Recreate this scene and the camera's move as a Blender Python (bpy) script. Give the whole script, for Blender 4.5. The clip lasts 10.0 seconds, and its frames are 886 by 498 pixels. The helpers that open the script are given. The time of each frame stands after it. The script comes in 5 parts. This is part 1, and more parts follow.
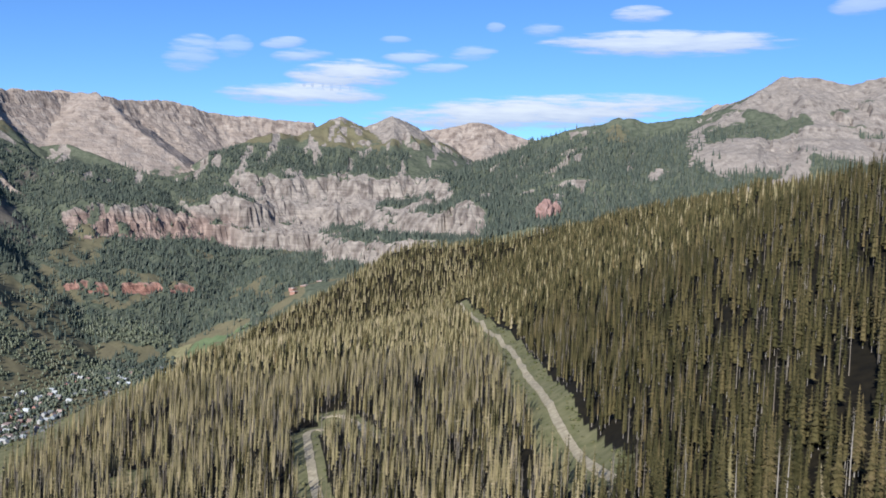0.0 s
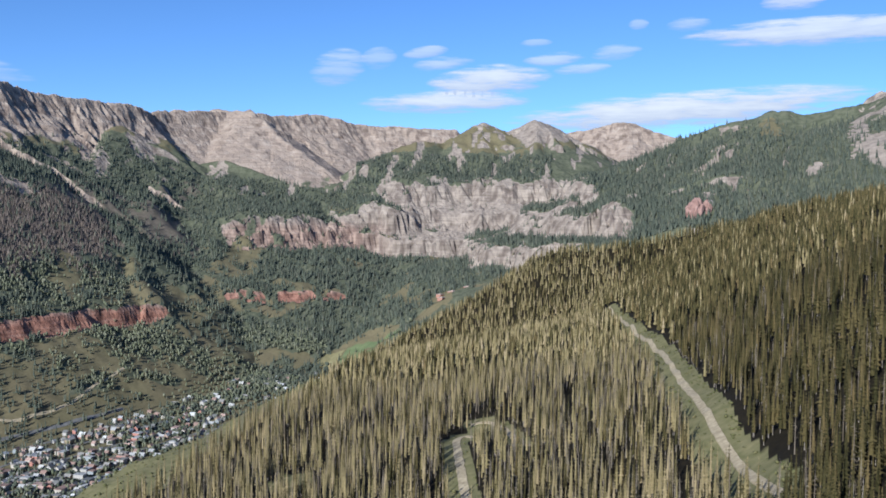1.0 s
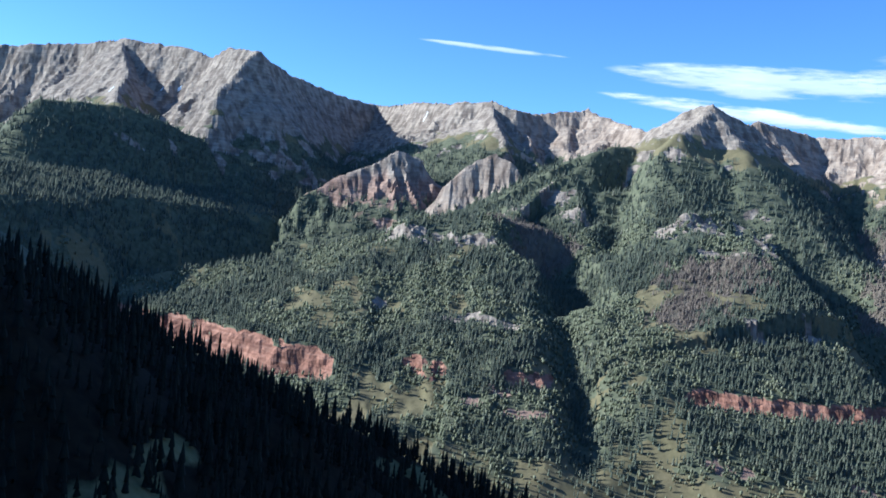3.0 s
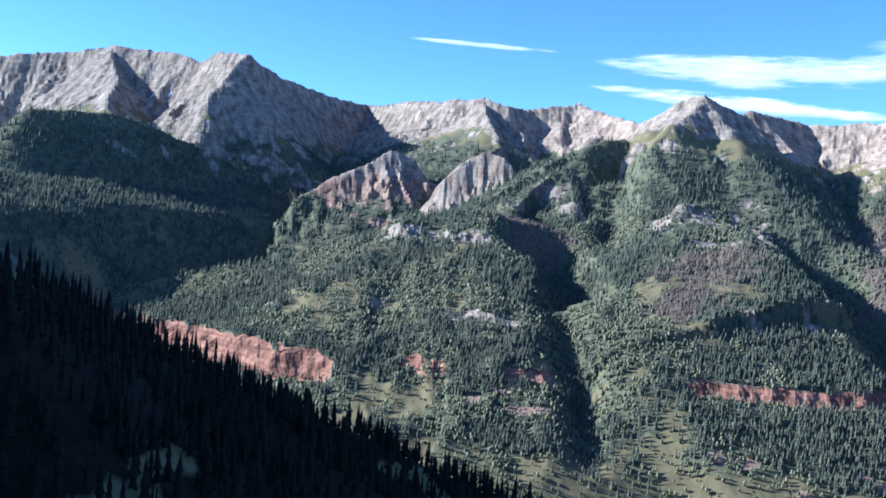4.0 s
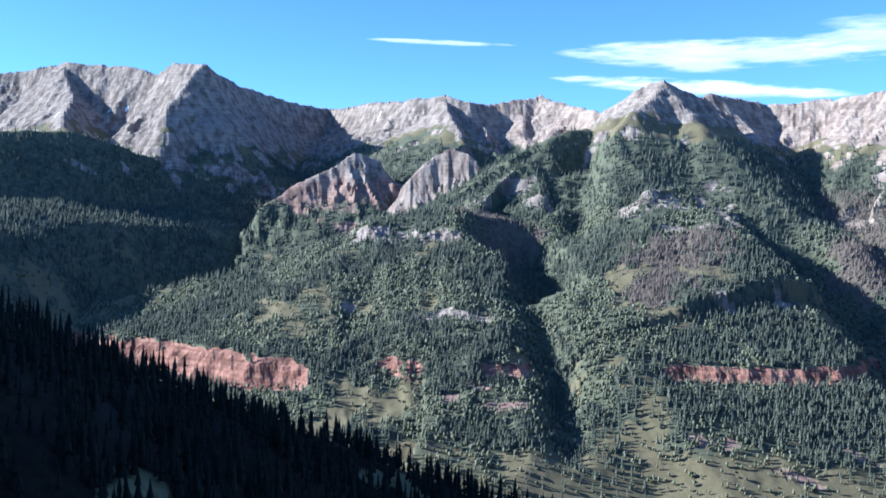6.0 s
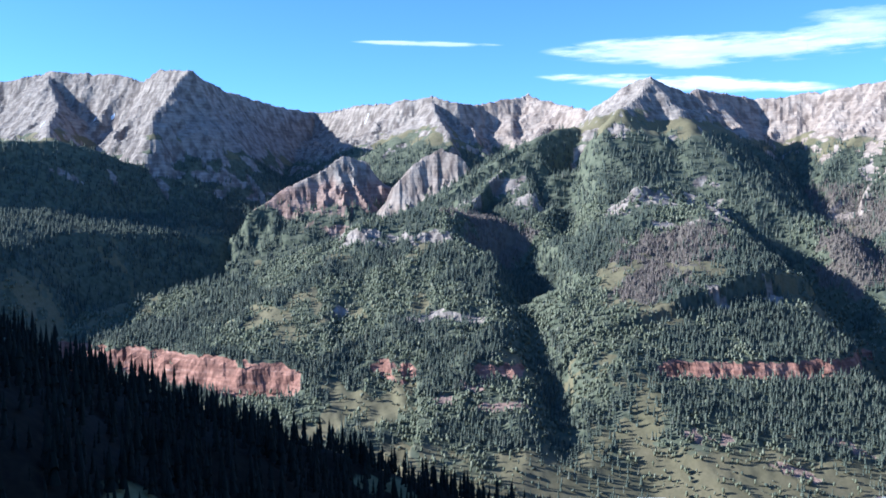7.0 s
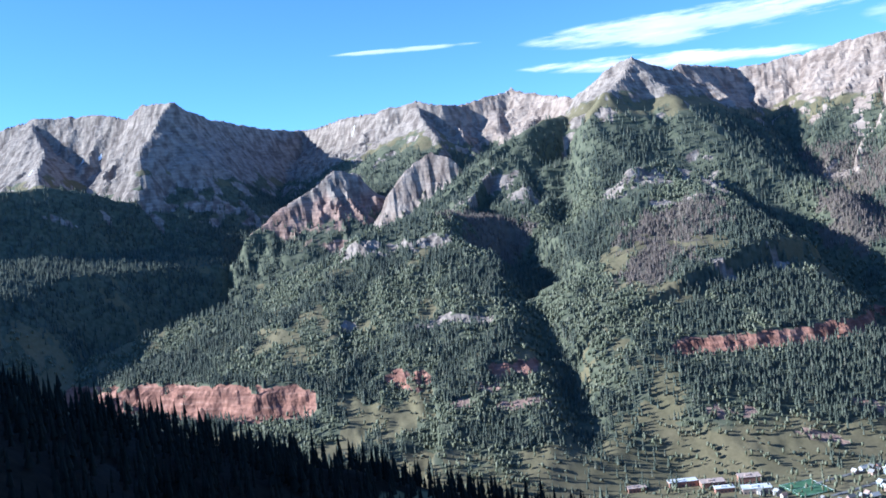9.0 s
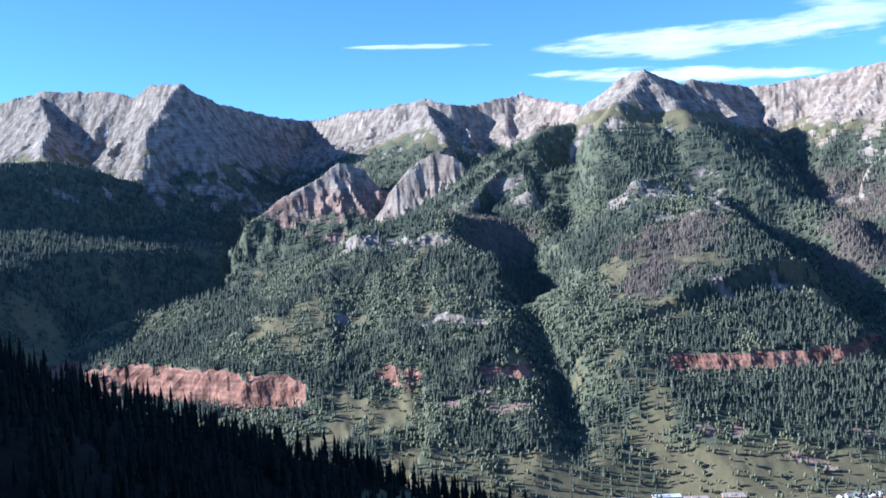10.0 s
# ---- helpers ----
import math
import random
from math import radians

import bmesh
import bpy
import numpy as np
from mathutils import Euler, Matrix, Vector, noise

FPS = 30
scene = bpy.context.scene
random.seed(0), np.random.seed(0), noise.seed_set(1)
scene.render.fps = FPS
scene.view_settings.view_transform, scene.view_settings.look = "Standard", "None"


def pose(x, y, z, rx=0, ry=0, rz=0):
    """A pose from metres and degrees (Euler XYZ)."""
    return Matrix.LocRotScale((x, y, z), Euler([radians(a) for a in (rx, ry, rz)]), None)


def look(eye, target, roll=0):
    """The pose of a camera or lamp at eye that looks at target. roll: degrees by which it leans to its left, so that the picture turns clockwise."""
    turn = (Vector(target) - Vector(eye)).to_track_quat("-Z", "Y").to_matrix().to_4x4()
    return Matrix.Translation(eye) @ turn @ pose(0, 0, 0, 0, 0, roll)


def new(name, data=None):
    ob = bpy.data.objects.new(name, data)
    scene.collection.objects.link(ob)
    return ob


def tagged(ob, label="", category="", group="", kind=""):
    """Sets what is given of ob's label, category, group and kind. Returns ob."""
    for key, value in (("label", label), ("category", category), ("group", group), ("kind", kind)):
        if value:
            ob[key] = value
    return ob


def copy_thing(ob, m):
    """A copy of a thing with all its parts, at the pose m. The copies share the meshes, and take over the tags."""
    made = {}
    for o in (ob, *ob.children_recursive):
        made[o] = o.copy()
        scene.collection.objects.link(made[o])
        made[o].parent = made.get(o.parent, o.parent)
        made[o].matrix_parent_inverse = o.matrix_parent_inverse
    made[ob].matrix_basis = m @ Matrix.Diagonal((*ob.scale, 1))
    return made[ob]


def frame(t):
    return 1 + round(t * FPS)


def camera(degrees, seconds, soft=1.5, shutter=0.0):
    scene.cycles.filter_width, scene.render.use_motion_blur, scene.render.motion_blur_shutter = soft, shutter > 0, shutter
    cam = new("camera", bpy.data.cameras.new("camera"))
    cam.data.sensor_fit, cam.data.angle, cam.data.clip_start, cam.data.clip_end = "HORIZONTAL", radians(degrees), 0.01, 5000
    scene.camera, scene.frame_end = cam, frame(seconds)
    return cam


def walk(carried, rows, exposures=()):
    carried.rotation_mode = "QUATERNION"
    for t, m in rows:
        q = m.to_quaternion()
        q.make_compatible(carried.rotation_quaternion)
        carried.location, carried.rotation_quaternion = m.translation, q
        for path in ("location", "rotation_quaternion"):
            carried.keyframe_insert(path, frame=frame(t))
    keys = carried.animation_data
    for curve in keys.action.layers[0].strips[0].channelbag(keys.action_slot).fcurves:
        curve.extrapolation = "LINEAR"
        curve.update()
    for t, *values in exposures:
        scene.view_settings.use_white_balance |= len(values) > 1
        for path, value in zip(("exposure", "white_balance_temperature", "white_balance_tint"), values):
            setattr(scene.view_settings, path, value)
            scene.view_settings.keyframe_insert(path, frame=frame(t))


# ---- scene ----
cam = camera(51.05, 10.0, soft=1.75)
EYE = 480.0
# seconds, x, y, heading (left positive), pitch, roll
ROWS = [
    (0.0, 0.0, 0.0, -0.00, -2.70, -2.50),
    (0.5, 0.0, 3.0, -0.08, -2.71, -1.74),
    (1.0, -0.2, 6.0, 8.91, -2.67, -0.73),
    (1.3, -0.7, 7.7, 22.94, -2.57, -2.10),
    (1.5, -1.3, 8.8, 32.20, -2.47, -3.55),
    (1.6, -1.6, 9.3, 37.32, -2.44, -4.22),
    (1.8, -2.4, 10.2, 48.20, -2.40, -5.28),
    (2.0, -3.4, 10.9, 58.55, -2.16, -6.48),
    (2.5, -6.1, 12.2, 70.95, -2.06, -7.60),
    (4.0, -14.7, 15.0, 72.06, -2.22, -4.29),
    (4.5, -17.5, 16.0, 71.33, -2.24, -3.18),
    (5.0, -20.4, 17.0, 70.86, -2.24, -2.23),
    (5.5, -23.2, 18.0, 70.45, -2.22, -1.60),
    (7.0, -31.7, 21.1, 69.44, -2.12, 0.34),
    (7.5, -34.5, 22.1, 69.24, -2.05, 1.48),
    (8.0, -37.3, 23.2, 69.17, -2.02, 5.88),
    (8.5, -40.1, 24.3, 69.15, -1.97, 10.19),
    (9.0, -42.9, 25.3, 69.25, -1.94, 6.76),
    (9.5, -45.7, 26.4, 69.19, -1.96, 4.55),
    (10.0, -48.5, 27.5, 69.36, -1.97, 2.97),
]
EXPOSURE = [(0.0, 0.43, 5620, 6), (1.2, 0.43, 5620, 6), (1.5, 0.4, 5400, 1), (2.0, 0.3, 5080, -4), (2.5, 0.72, 5180, -6), (3.0, 1.05, 5280, 1), (3.8, 1.3, 5120, 4), (5.0, 1.33, 5080, 6), (7.0, 1.33, 5080, 6), (10.0, 1.29, 5040, 6)]
walk(cam, [(t, pose(x, y, EYE, 90 + pitch, roll, yaw)) for t, x, y, yaw, pitch, roll in ROWS], EXPOSURE)

# ---- daylight ----
SUN_AZ, SUN_EL = 159.0, 24.0
sun_way = Vector((-math.sin(radians(SUN_AZ)) * math.cos(radians(SUN_EL)), math.cos(radians(SUN_AZ)) * math.cos(radians(SUN_EL)), math.sin(radians(SUN_EL))))
world = bpy.data.worlds.new("sky")
scene.world = world
world.use_nodes = True
wn, wl = world.node_tree.nodes, world.node_tree.links
sky = wn.new("ShaderNodeTexSky")
sky.sky_type, sky.sun_disc = "NISHITA", False
sky.sun_elevation, sky.sun_rotation = radians(SUN_EL), math.atan2(sun_way.x, sun_way.y)
sky.altitude, sky.air_density, sky.dust_density, sky.ozone_density = 2900.0, 1.0, 0.0, 3.0
hue = wn.new("ShaderNodeMix")
hue.data_type, hue.blend_type = "RGBA", "MULTIPLY"
hue.inputs[0].default_value, hue.inputs[7].default_value = 1.0, (0.79, 0.93, 1.15, 1)
wl.new(sky.outputs[0], hue.inputs[6])
wl.new(hue.outputs[2], wn["Background"].inputs[0])
wn["Background"].inputs[1].default_value = 0.092
lamp = bpy.data.lights.new("sun", "SUN")
lamp.energy, lamp.angle, lamp.color = 5.0, radians(0.53), (1.0, 0.945, 0.86)
sun = new("sun", lamp)
sun.matrix_world = look(sun_way * 100, (0, 0, 0))


# ---- noise on arrays ----
GRAD = np.random.RandomState(7).rand(4096) * 2 * np.pi
GRAD = np.stack([np.cos(GRAD), np.sin(GRAD)]).astype(np.float32)


def perlin(x, y, seed=0):
    xi, yi = np.floor(x).astype(np.int64), np.floor(y).astype(np.int64)
    xf, yf = (x - xi).astype(np.float32), (y - yi).astype(np.float32)
    u, v = xf * xf * xf * (xf * (xf * 6 - 15) + 10), yf * yf * yf * (yf * (yf * 6 - 15) + 10)

    def corner(i, j):
        k = ((xi + i) * 73856093 ^ (yi + j) * 19349663 ^ seed * 83492791) & 4095
        return GRAD[0][k] * (xf - i) + GRAD[1][k] * (yf - j)

    a, b, c, d = corner(0, 0), corner(1, 0), corner(0, 1), corner(1, 1)
    return 1.5 * (a + u * (b - a) + v * (c + u * (d - c) - a - u * (b - a)))


def fbm(x, y, octaves=4, seed=0):
    total, amp = 0, 0.5
    for i in range(octaves):
        total = total + amp * perlin(x * 2 ** i, y * 2 ** i, seed + i)
        amp *= 0.5
    return total


def ridged(x, y, octaves=3, seed=0):
    total, amp = 0, 0.55
    for i in range(octaves):
        total = total + amp * (1 - 2 * np.abs(perlin(x * 2 ** i, y * 2 ** i, seed + i)))
        amp *= 0.5
    return total


def smooth(a, b, x):
    k = np.clip((x - a) / (b - a), 0, 1)
    return k * k * (3 - 2 * k)


# ---- the lie of the land: crest lines in metres, valley floor at 0 ----
RIDGES = []


def ridge(name, points, cliff=40, width=40, slope=0.55, rib=50, length=220, brink=9999):
    """A crest line: a steep step of `cliff` metres over `width`, then a flank of that slope (left, right), cut by ribs,
    and steeper past the brink."""
    RIDGES.append((name, np.array(points, dtype=np.float32), cliff, width, slope, rib, length, brink))


ridge("left_massif", [(-4703, -918, 988), (-4606, -598, 1034), (-4485, -319, 1063), (-4345, -152, 1091), (-4198, 49, 1077), (-3994, 206, 1020), (-3840, 275, 1041), (-3683, 367, 1024)], cliff=150, width=75, slope=0.85, rib=80)
ridge("massif_east", [(-3683, 367, 1024), (-3776, 438, 996), (-3961, 569, 982), (-4182, 770, 967), (-4337, 1012, 954)], cliff=110, width=80, slope=0.95, rib=26, length=260)
ridge("left_massif_spur", [(-3683, 363, 1020), (-3560, 250, 878), (-3450, 215, 770)], cliff=0, slope=1.5, rib=34, length=150)
ridge("left_massif_spur_b", [(-4345, -153, 1087), (-4096, -107, 945), (-3845, -144, 822), (-3546, -99, 716)], cliff=0, slope=1.0, rib=34, length=150)
ridge("crag_row", [(-4337, 1012, 954), (-4016, 1061, 941), (-3743, 1110, 934), (-3566, 1175, 925), (-3431, 1259, 933), (-3350, 1331, 904), (-3372, 1410, 898)], cliff=110, width=36, slope=0.58, rib=62, length=85)
ridge("crag_row_spur", [(-3431, 1259, 928), (-3234, 1215, 810), (-3081, 1196, 720), (-3002, 1123, 696)])
ridge("grey_knob", [(-2800, 896, 573), (-2780, 956, 627), (-2759, 1044, 686), (-2716, 1101, 640), (-2671, 1132, 568)], cliff=130, width=42, slope=0.85, rib=60, length=62)
ridge("grey_shelf", [(-2988, 486, 489), (-2999, 598, 566), (-2996, 710, 621), (-2995, 796, 670), (-2988, 860, 654)], cliff=80, width=40, slope=0.75, rib=60, length=80)
ridge("pale_crest", [(-3372, 1410, 898), (-3337, 1612, 938), (-3146, 1658, 882), (-2913, 1667, 833)], cliff=80, width=40, slope=0.5, rib=60, length=160)
ridge("pyramid", [(-2913, 1667, 833), (-2738, 1667, 886), (-2686, 1694, 915), (-2647, 1719, 919), (-2629, 1781, 889), (-2649, 1892, 876)], cliff=60, width=40, slope=0.72, rib=40, length=180)
ridge("pyramid_spur_left", [(-2652, 1711, 913), (-2517, 1549, 796), (-2454, 1420, 717), (-2403, 1350, 636)], cliff=0, slope=(0.8, 1.15), rib=22, length=150)
ridge("pyramid_spur_right", [(-2642, 1726, 911), (-2453, 1737, 769), (-2300, 1726, 668), (-2087, 1720, 533), (-1938, 1754, 480)], cliff=0, slope=0.75, rib=22, length=150)
ridge("mesa_rim", [(-2775, 2011, 908), (-2777, 2239, 880), (-2600, 2384, 887), (-2386, 2461, 904), (-2159, 2572, 910), (-2148, 2711, 874), (-2067, 3019, 894), (-2015, 3232, 871), (-1829, 3568, 864), (-1830, 3679, 850)], cliff=90, width=65, slope=0.58, rib=55, length=250)
ridge("far_rim", [(-1823, 3736, 864), (-1659, 4029, 888), (-1477, 4312, 896), (-1350, 4458, 924), (-1173, 4611, 880), (-692, 4758, 866)], cliff=70, width=60, slope=0.55, rib=22, length=300)
ridge("dome", [(-2544, -128, 208), (-2529, 31, 244), (-2493, 195, 283), (-2463, 378, 336), (-2428, 566, 398), (-2410, 718, 463), (-2362, 893, 496)], cliff=0, slope=0.5, rib=22, length=150)
ridge("dome_right", [(-2321, 874, 476), (-2320, 1011, 468), (-2292, 1097, 440), (-2235, 1144, 394), (-2140, 1174, 340)], cliff=0, slope=(0.45, 1.3), rib=8, length=150)
ridge("dome_bench", [(-2113, 830, 361), (-2055, 893, 337), (-2004, 957, 315), (-1939, 1019, 306)], cliff=0, slope=(0.2, 0.55), rib=10, length=150)
ridge("dome_back", [(-2414, 979, 502), (-2602, 1048, 543), (-2797, 1098, 558)], cliff=0, slope=1.0, rib=8)
ridge("dome_front", [(-2361, 914, 457), (-2198, 836, 361), (-2031, 770, 253), (-1880, 718, 173), (-1688, 659, 95)], cliff=0, slope=(0.42, 0.9), rib=12, length=150)
ridge("brown_spur", [(-2271, 1371, 529), (-2131, 1406, 525), (-2002, 1451, 486), (-1869, 1478, 423), (-1732, 1486, 348), (-1589, 1451, 269), (-1486, 1414, 197), (-1397, 1362, 136), (-1267, 1252, 79)], cliff=0, slope=(0.77, 0.5), rib=16, length=150)
ridge("brown_back", [(-2279, 1364, 541), (-2413, 1372, 596), (-2506, 1370, 666)], cliff=0, slope=0.95, rib=12)
ridge("mid_spur", [(-2670, 1455, 758), (-2638, 1299, 708), (-2589, 1216, 635), (-2485, 1202, 544), (-2343, 1218, 457)], cliff=0, slope=(1.25, 0.6), rib=14, length=150)
ridge("brown_knob", [(-2163, 1371, 550), (-2148, 1466, 558), (-2090, 1514, 520), (-1992, 1545, 452)], cliff=25, width=20, slope=0.62, rib=20, length=90)
ridge("mesa_spur_a", [(-2050, 2533, 780), (-1831, 2323, 604), (-1567, 2110, 436), (-1381, 1973, 327), (-1254, 1854, 231), (-1132, 1732, 151)], cliff=0, slope=0.66, rib=34, length=150)
ridge("mesa_spur_b", [(-1792, 3361, 773), (-1725, 2998, 598), (-1525, 2709, 457), (-1296, 2492, 348), (-1151, 2297, 254), (-1037, 2119, 176)], cliff=0, slope=0.66, rib=34, length=150)
ridge("mesa_spur_c", [(-2303, 2232, 658), (-2152, 1955, 512), (-2053, 1765, 440)], cliff=0, slope=0.66, rib=34, length=150)
ridge("east_pyramid", [(-1738, 4151, 910), (-1510, 4026, 890), (-1366, 3919, 797), (-1217, 3810, 701), (-1028, 3710, 578)], cliff=10, slope=0.62, rib=16)
ridge("east_bench", [(-1575, 3568, 631), (-1446, 3568, 652), (-1184, 3505, 564), (-973, 3518, 509), (-831, 3554, 484)], cliff=30, slope=0.4, rib=40)
ridge("twin_peaks", [(-987, 3566, 536), (-903, 3743, 642), (-817, 3865, 715), (-737, 3932, 752), (-636, 4050, 748), (-561, 4112, 808), (-477, 4173, 852), (-355, 4185, 813), (-238, 4193, 867), (-141, 4248, 828), (-35, 4350, 746), (114, 4399, 676)], cliff=20, slope=0.55, rib=50)
ridge("twin_spur_a", [(-477, 4173, 847), (-494, 3919, 681), (-483, 3769, 582)])
ridge("twin_spur_b", [(-380, 4183, 815), (-234, 3943, 682), (-107, 3798, 599)])
ridge("far_peak", [(-202, 4796, 842), (0, 4800, 871), (173, 4797, 911), (320, 4789, 864), (466, 4777, 824), (892, 4716, 787)], cliff=60, width=60, slope=0.5, rib=60)
ridge("south_ridge", [(-45, 3300, 415), (89, 3299, 561), (202, 3244, 644), (301, 3186, 709), (435, 3120, 746), (571, 3047, 783), (660, 3029, 772), (780, 3000, 793), (910, 3016, 818), (1005, 3038, 883), (1084, 3011, 938), (1164, 2981, 932), (1257, 2943, 911), (1356, 2899, 929), (1663, 2734, 906)], cliff=20, slope=0.5, rib=50)
ridge("south_spur_a", [(571, 3047, 779), (449, 2713, 621), (331, 2528, 523), (261, 2436, 479)], cliff=0, slope=0.5, rib=40)
ridge("south_spur_b", [(1068, 3016, 931), (822, 2833, 771), (716, 2603, 612)], cliff=20, slope=0.5, rib=40)
ridge("left_hill", [(-3215, -328, 707), (-3302, -117, 725), (-3334, -7, 712), (-3362, 151, 653), (-3370, 335, 564), (-3371, 497, 484)], cliff=0, slope=1.1, rib=12)
ridge("left_hill_low", [(-2851, -417, 500), (-2954, -221, 492), (-3043, -75, 487), (-3124, 86, 480), (-3195, 262, 472), (-3257, 442, 453)], cliff=0, slope=0.3, rib=10, brink=300)
ridge("dark_spur", [(-337, -255, 507), (-447, -142, 487), (-531, -48, 433), (-575, 35, 387), (-601, 144, 335), (-609, 279, 279), (-615, 376, 230), (-614, 483, 147)], cliff=0, slope=0.62, rib=10, length=120)
# unseen hill behind the flight, added to keep the sun off the spur
ridge("hill_behind", [(-1000, -600, 800), (-700, -640, 780), (-400, -690, 700), (-250, -800, 600)], cliff=0, slope=0.85, rib=20)


# ravines: place, depth and half width along their beds
GULLIES = [
    [(-1960, 1690, 40, 70), (-1794, 1633, 70, 85), (-1722, 1625, 85, 80), (-1524, 1556, 90, 70), (-1407, 1527, 65, 55), (-1334, 1490, 40, 45), (-1292, 1469, 15, 40)],
    [(-1930, 908, 25, 48), (-1859, 908, 52, 48), (-1740, 880, 55, 48), (-1631, 850, 50, 46), (-1556, 822, 36, 42), (-1483, 791, 18, 35)],
    [(-2540, 1380, 50, 50), (-2400, 1303, 90, 60), (-2288, 1237, 85, 60), (-2202, 1186, 40, 55)],
]


# lines in plan along which the ground breaks off: extra fall, most of it, reach
SCARPS = [
    ([(-2690, -230), (-2824, -27), (-2913, 111), (-2993, 278), (-3052, 466)], 1.0, 130, 420, "left_"),
    ([(-2283, 855), (-2298, 961), (-2299, 1067), (-2220, 1120), (-1997, 1081)], 1.1, 75, 200, ("dome", "brown", "pyramid", "mid")),
]


def near_hill(x, y):
    """The forested shoulder under the flight: its crest on the right, a bench with the track, an edge, then steep."""
    crest_x = np.interp(y, [-1500, -200, 200, 634, 1261, 1685, 1998, 2400, 3000], [330, 270, 270, 300, 316, 222, -98, -160, -200])
    crest_z = np.interp(y, [-1500, -600, 0, 200, 634, 1261, 1685, 1998, 2400, 3000], [620, 560, 500, 500, 508, 488, 440, 372, 150, 20])
    d = crest_x - x
    bench = np.interp(d, [-4000, 0, 60, 276, 526, 620, 700, 1400], [2400, 0, 34, 150, 188, 218, 285, 860])
    back = np.where(d < 0, -d * 0.15, 0)
    w = smooth(950, 1750, y)
    flank = np.where(d > 0, 0.62 * d, back)
    bench = np.where(d > 0, bench, back)
    z = crest_z - (1 - w) * bench - w * flank
    return z + 14 * fbm(x / 160, y / 160, 4, 40) + 3 * fbm(x / 30, y / 30, 2, 44)


def floor_height(x, y):
    r = np.hypot(x, y)
    return np.maximum(0, (y - 1500) * 0.068) + np.maximum(0, -x - 2200) * 0.08 + 5 * fbm(x / 220, y / 220, 3, 60)


def land(x, y):
    """Height, owner (index of the ridge, -1 near hill, -2 valley floor) and the steps of the cliffs."""
    x, y = x.astype(np.float32), y.astype(np.float32)
    wx = x + 34 * fbm(x / 230, y / 230, 4, 1)
    wy = y + 34 * fbm(x / 230, y / 230, 4, 9)
    h = floor_height(x, y)
    owner = np.full(x.shape, -2, dtype=np.int32)
    near = near_hill(x, y)
    owner[near > h] = -1
    h = np.maximum(h, near)
    for n, (name, pts, cliff, width, slope, rib, length, brink) in enumerate(RIDGES):
        crag = 12 if name in ("far_rim", "far_peak") else 24
        along = 0.0
        best = np.full(x.shape, -1e4, dtype=np.float32)
        lo, hi = pts[:, :2].min(0) - 1700, pts[:, :2].max(0) + 1700
        m = (wx > lo[0]) & (wx < hi[0]) & (wy > lo[1]) & (wy < hi[1])
        if not m.any():
            continue
        px, py = wx[m], wy[m]
        top = np.full(px.shape, -1e4, dtype=np.float32)
        for n_part, (a, b) in enumerate(zip(pts[:-1], pts[1:])):
            v = b - a
            size = float(np.hypot(v[0], v[1]))
            raw = ((px - a[0]) * v[0] + (py - a[1]) * v[1]) / size ** 2
            k = np.clip(raw, 0, 1)
            d = np.hypot(px - a[0] - k * v[0], py - a[1] - k * v[1])
            d = np.sqrt(d * d + 144) - 12
            side = np.sign((px - a[0]) * v[1] - (py - a[1]) * v[0])
            s = along + np.clip(raw, -0.6, 1.6) * size
            fall = np.where(side > 0, slope[1], slope[0]) if isinstance(slope, tuple) else slope
            if name == "dome" and n_part == len(pts) - 2:
                fall = fall - 0.1 * smooth(1, 2.6, raw)
            z = a[2] + k * v[2] - cliff * (1 - np.exp(-d / width)) - fall * d - 0.75 * np.maximum(0, d - brink)
            near_top = z > top
            ribs = ridged(s[near_top] / length + side[near_top] * 7.3, d[near_top] / (length * 3.2) + n * 3.1, 3, 20 + n)
            z[near_top] += rib * (ribs - 0.35) * np.minimum(1, d[near_top] / min(160, 0.8 * length))
            if cliff >= 60:
                dn, sn = d[near_top], s[near_top]
                z[near_top] += crag * np.exp(-dn / (2.2 * width)) * (0.3 + 0.7 * np.minimum(1, dn / 35)) * (ridged(sn / 42 + side[near_top] * 3.7, dn / 150 + n, 3, 60 + n) - 0.2)
            top = np.maximum(top, z)
            along += size
        best[m] = top
        owner[best > h] = n
        h = np.maximum(h, best)
    # the valley floor under the town stays flat up to the foot of the slopes
    foot_x = np.interp(y, [500, 650, 900, 1000, 1300, 1550, 1750, 1950, 2150, 2300], [-1400, -1400, -1380, -1300, -1210, -1150, -1030, -940, -880, -800])
    cap = floor_height(x, y) + 0.55 * np.maximum(0, foot_x + 30 - x)
    h = np.where((owner >= 0) & (y > 520) & (y < 2300) & (x > -1700), np.minimum(h, cap), h)
    for pts in GULLIES:
        cut = np.zeros_like(h)
        for (ax, ay, deep, wide), (bx, by, deep2, wide2) in zip(pts[:-1], pts[1:]):
            k = np.clip(((wx - ax) * (bx - ax) + (wy - ay) * (by - ay)) / ((bx - ax) ** 2 + (by - ay) ** 2), 0, 1)
            d = np.hypot(wx - ax - k * (bx - ax), wy - ay - k * (by - ay))
            cut = np.maximum(cut, (deep + k * (deep2 - deep)) * np.exp(-(d / (wide + k * (wide2 - wide))) ** 2))
        h = h - np.minimum(cut, np.maximum(h - floor_height(x, y) - 8, 0))
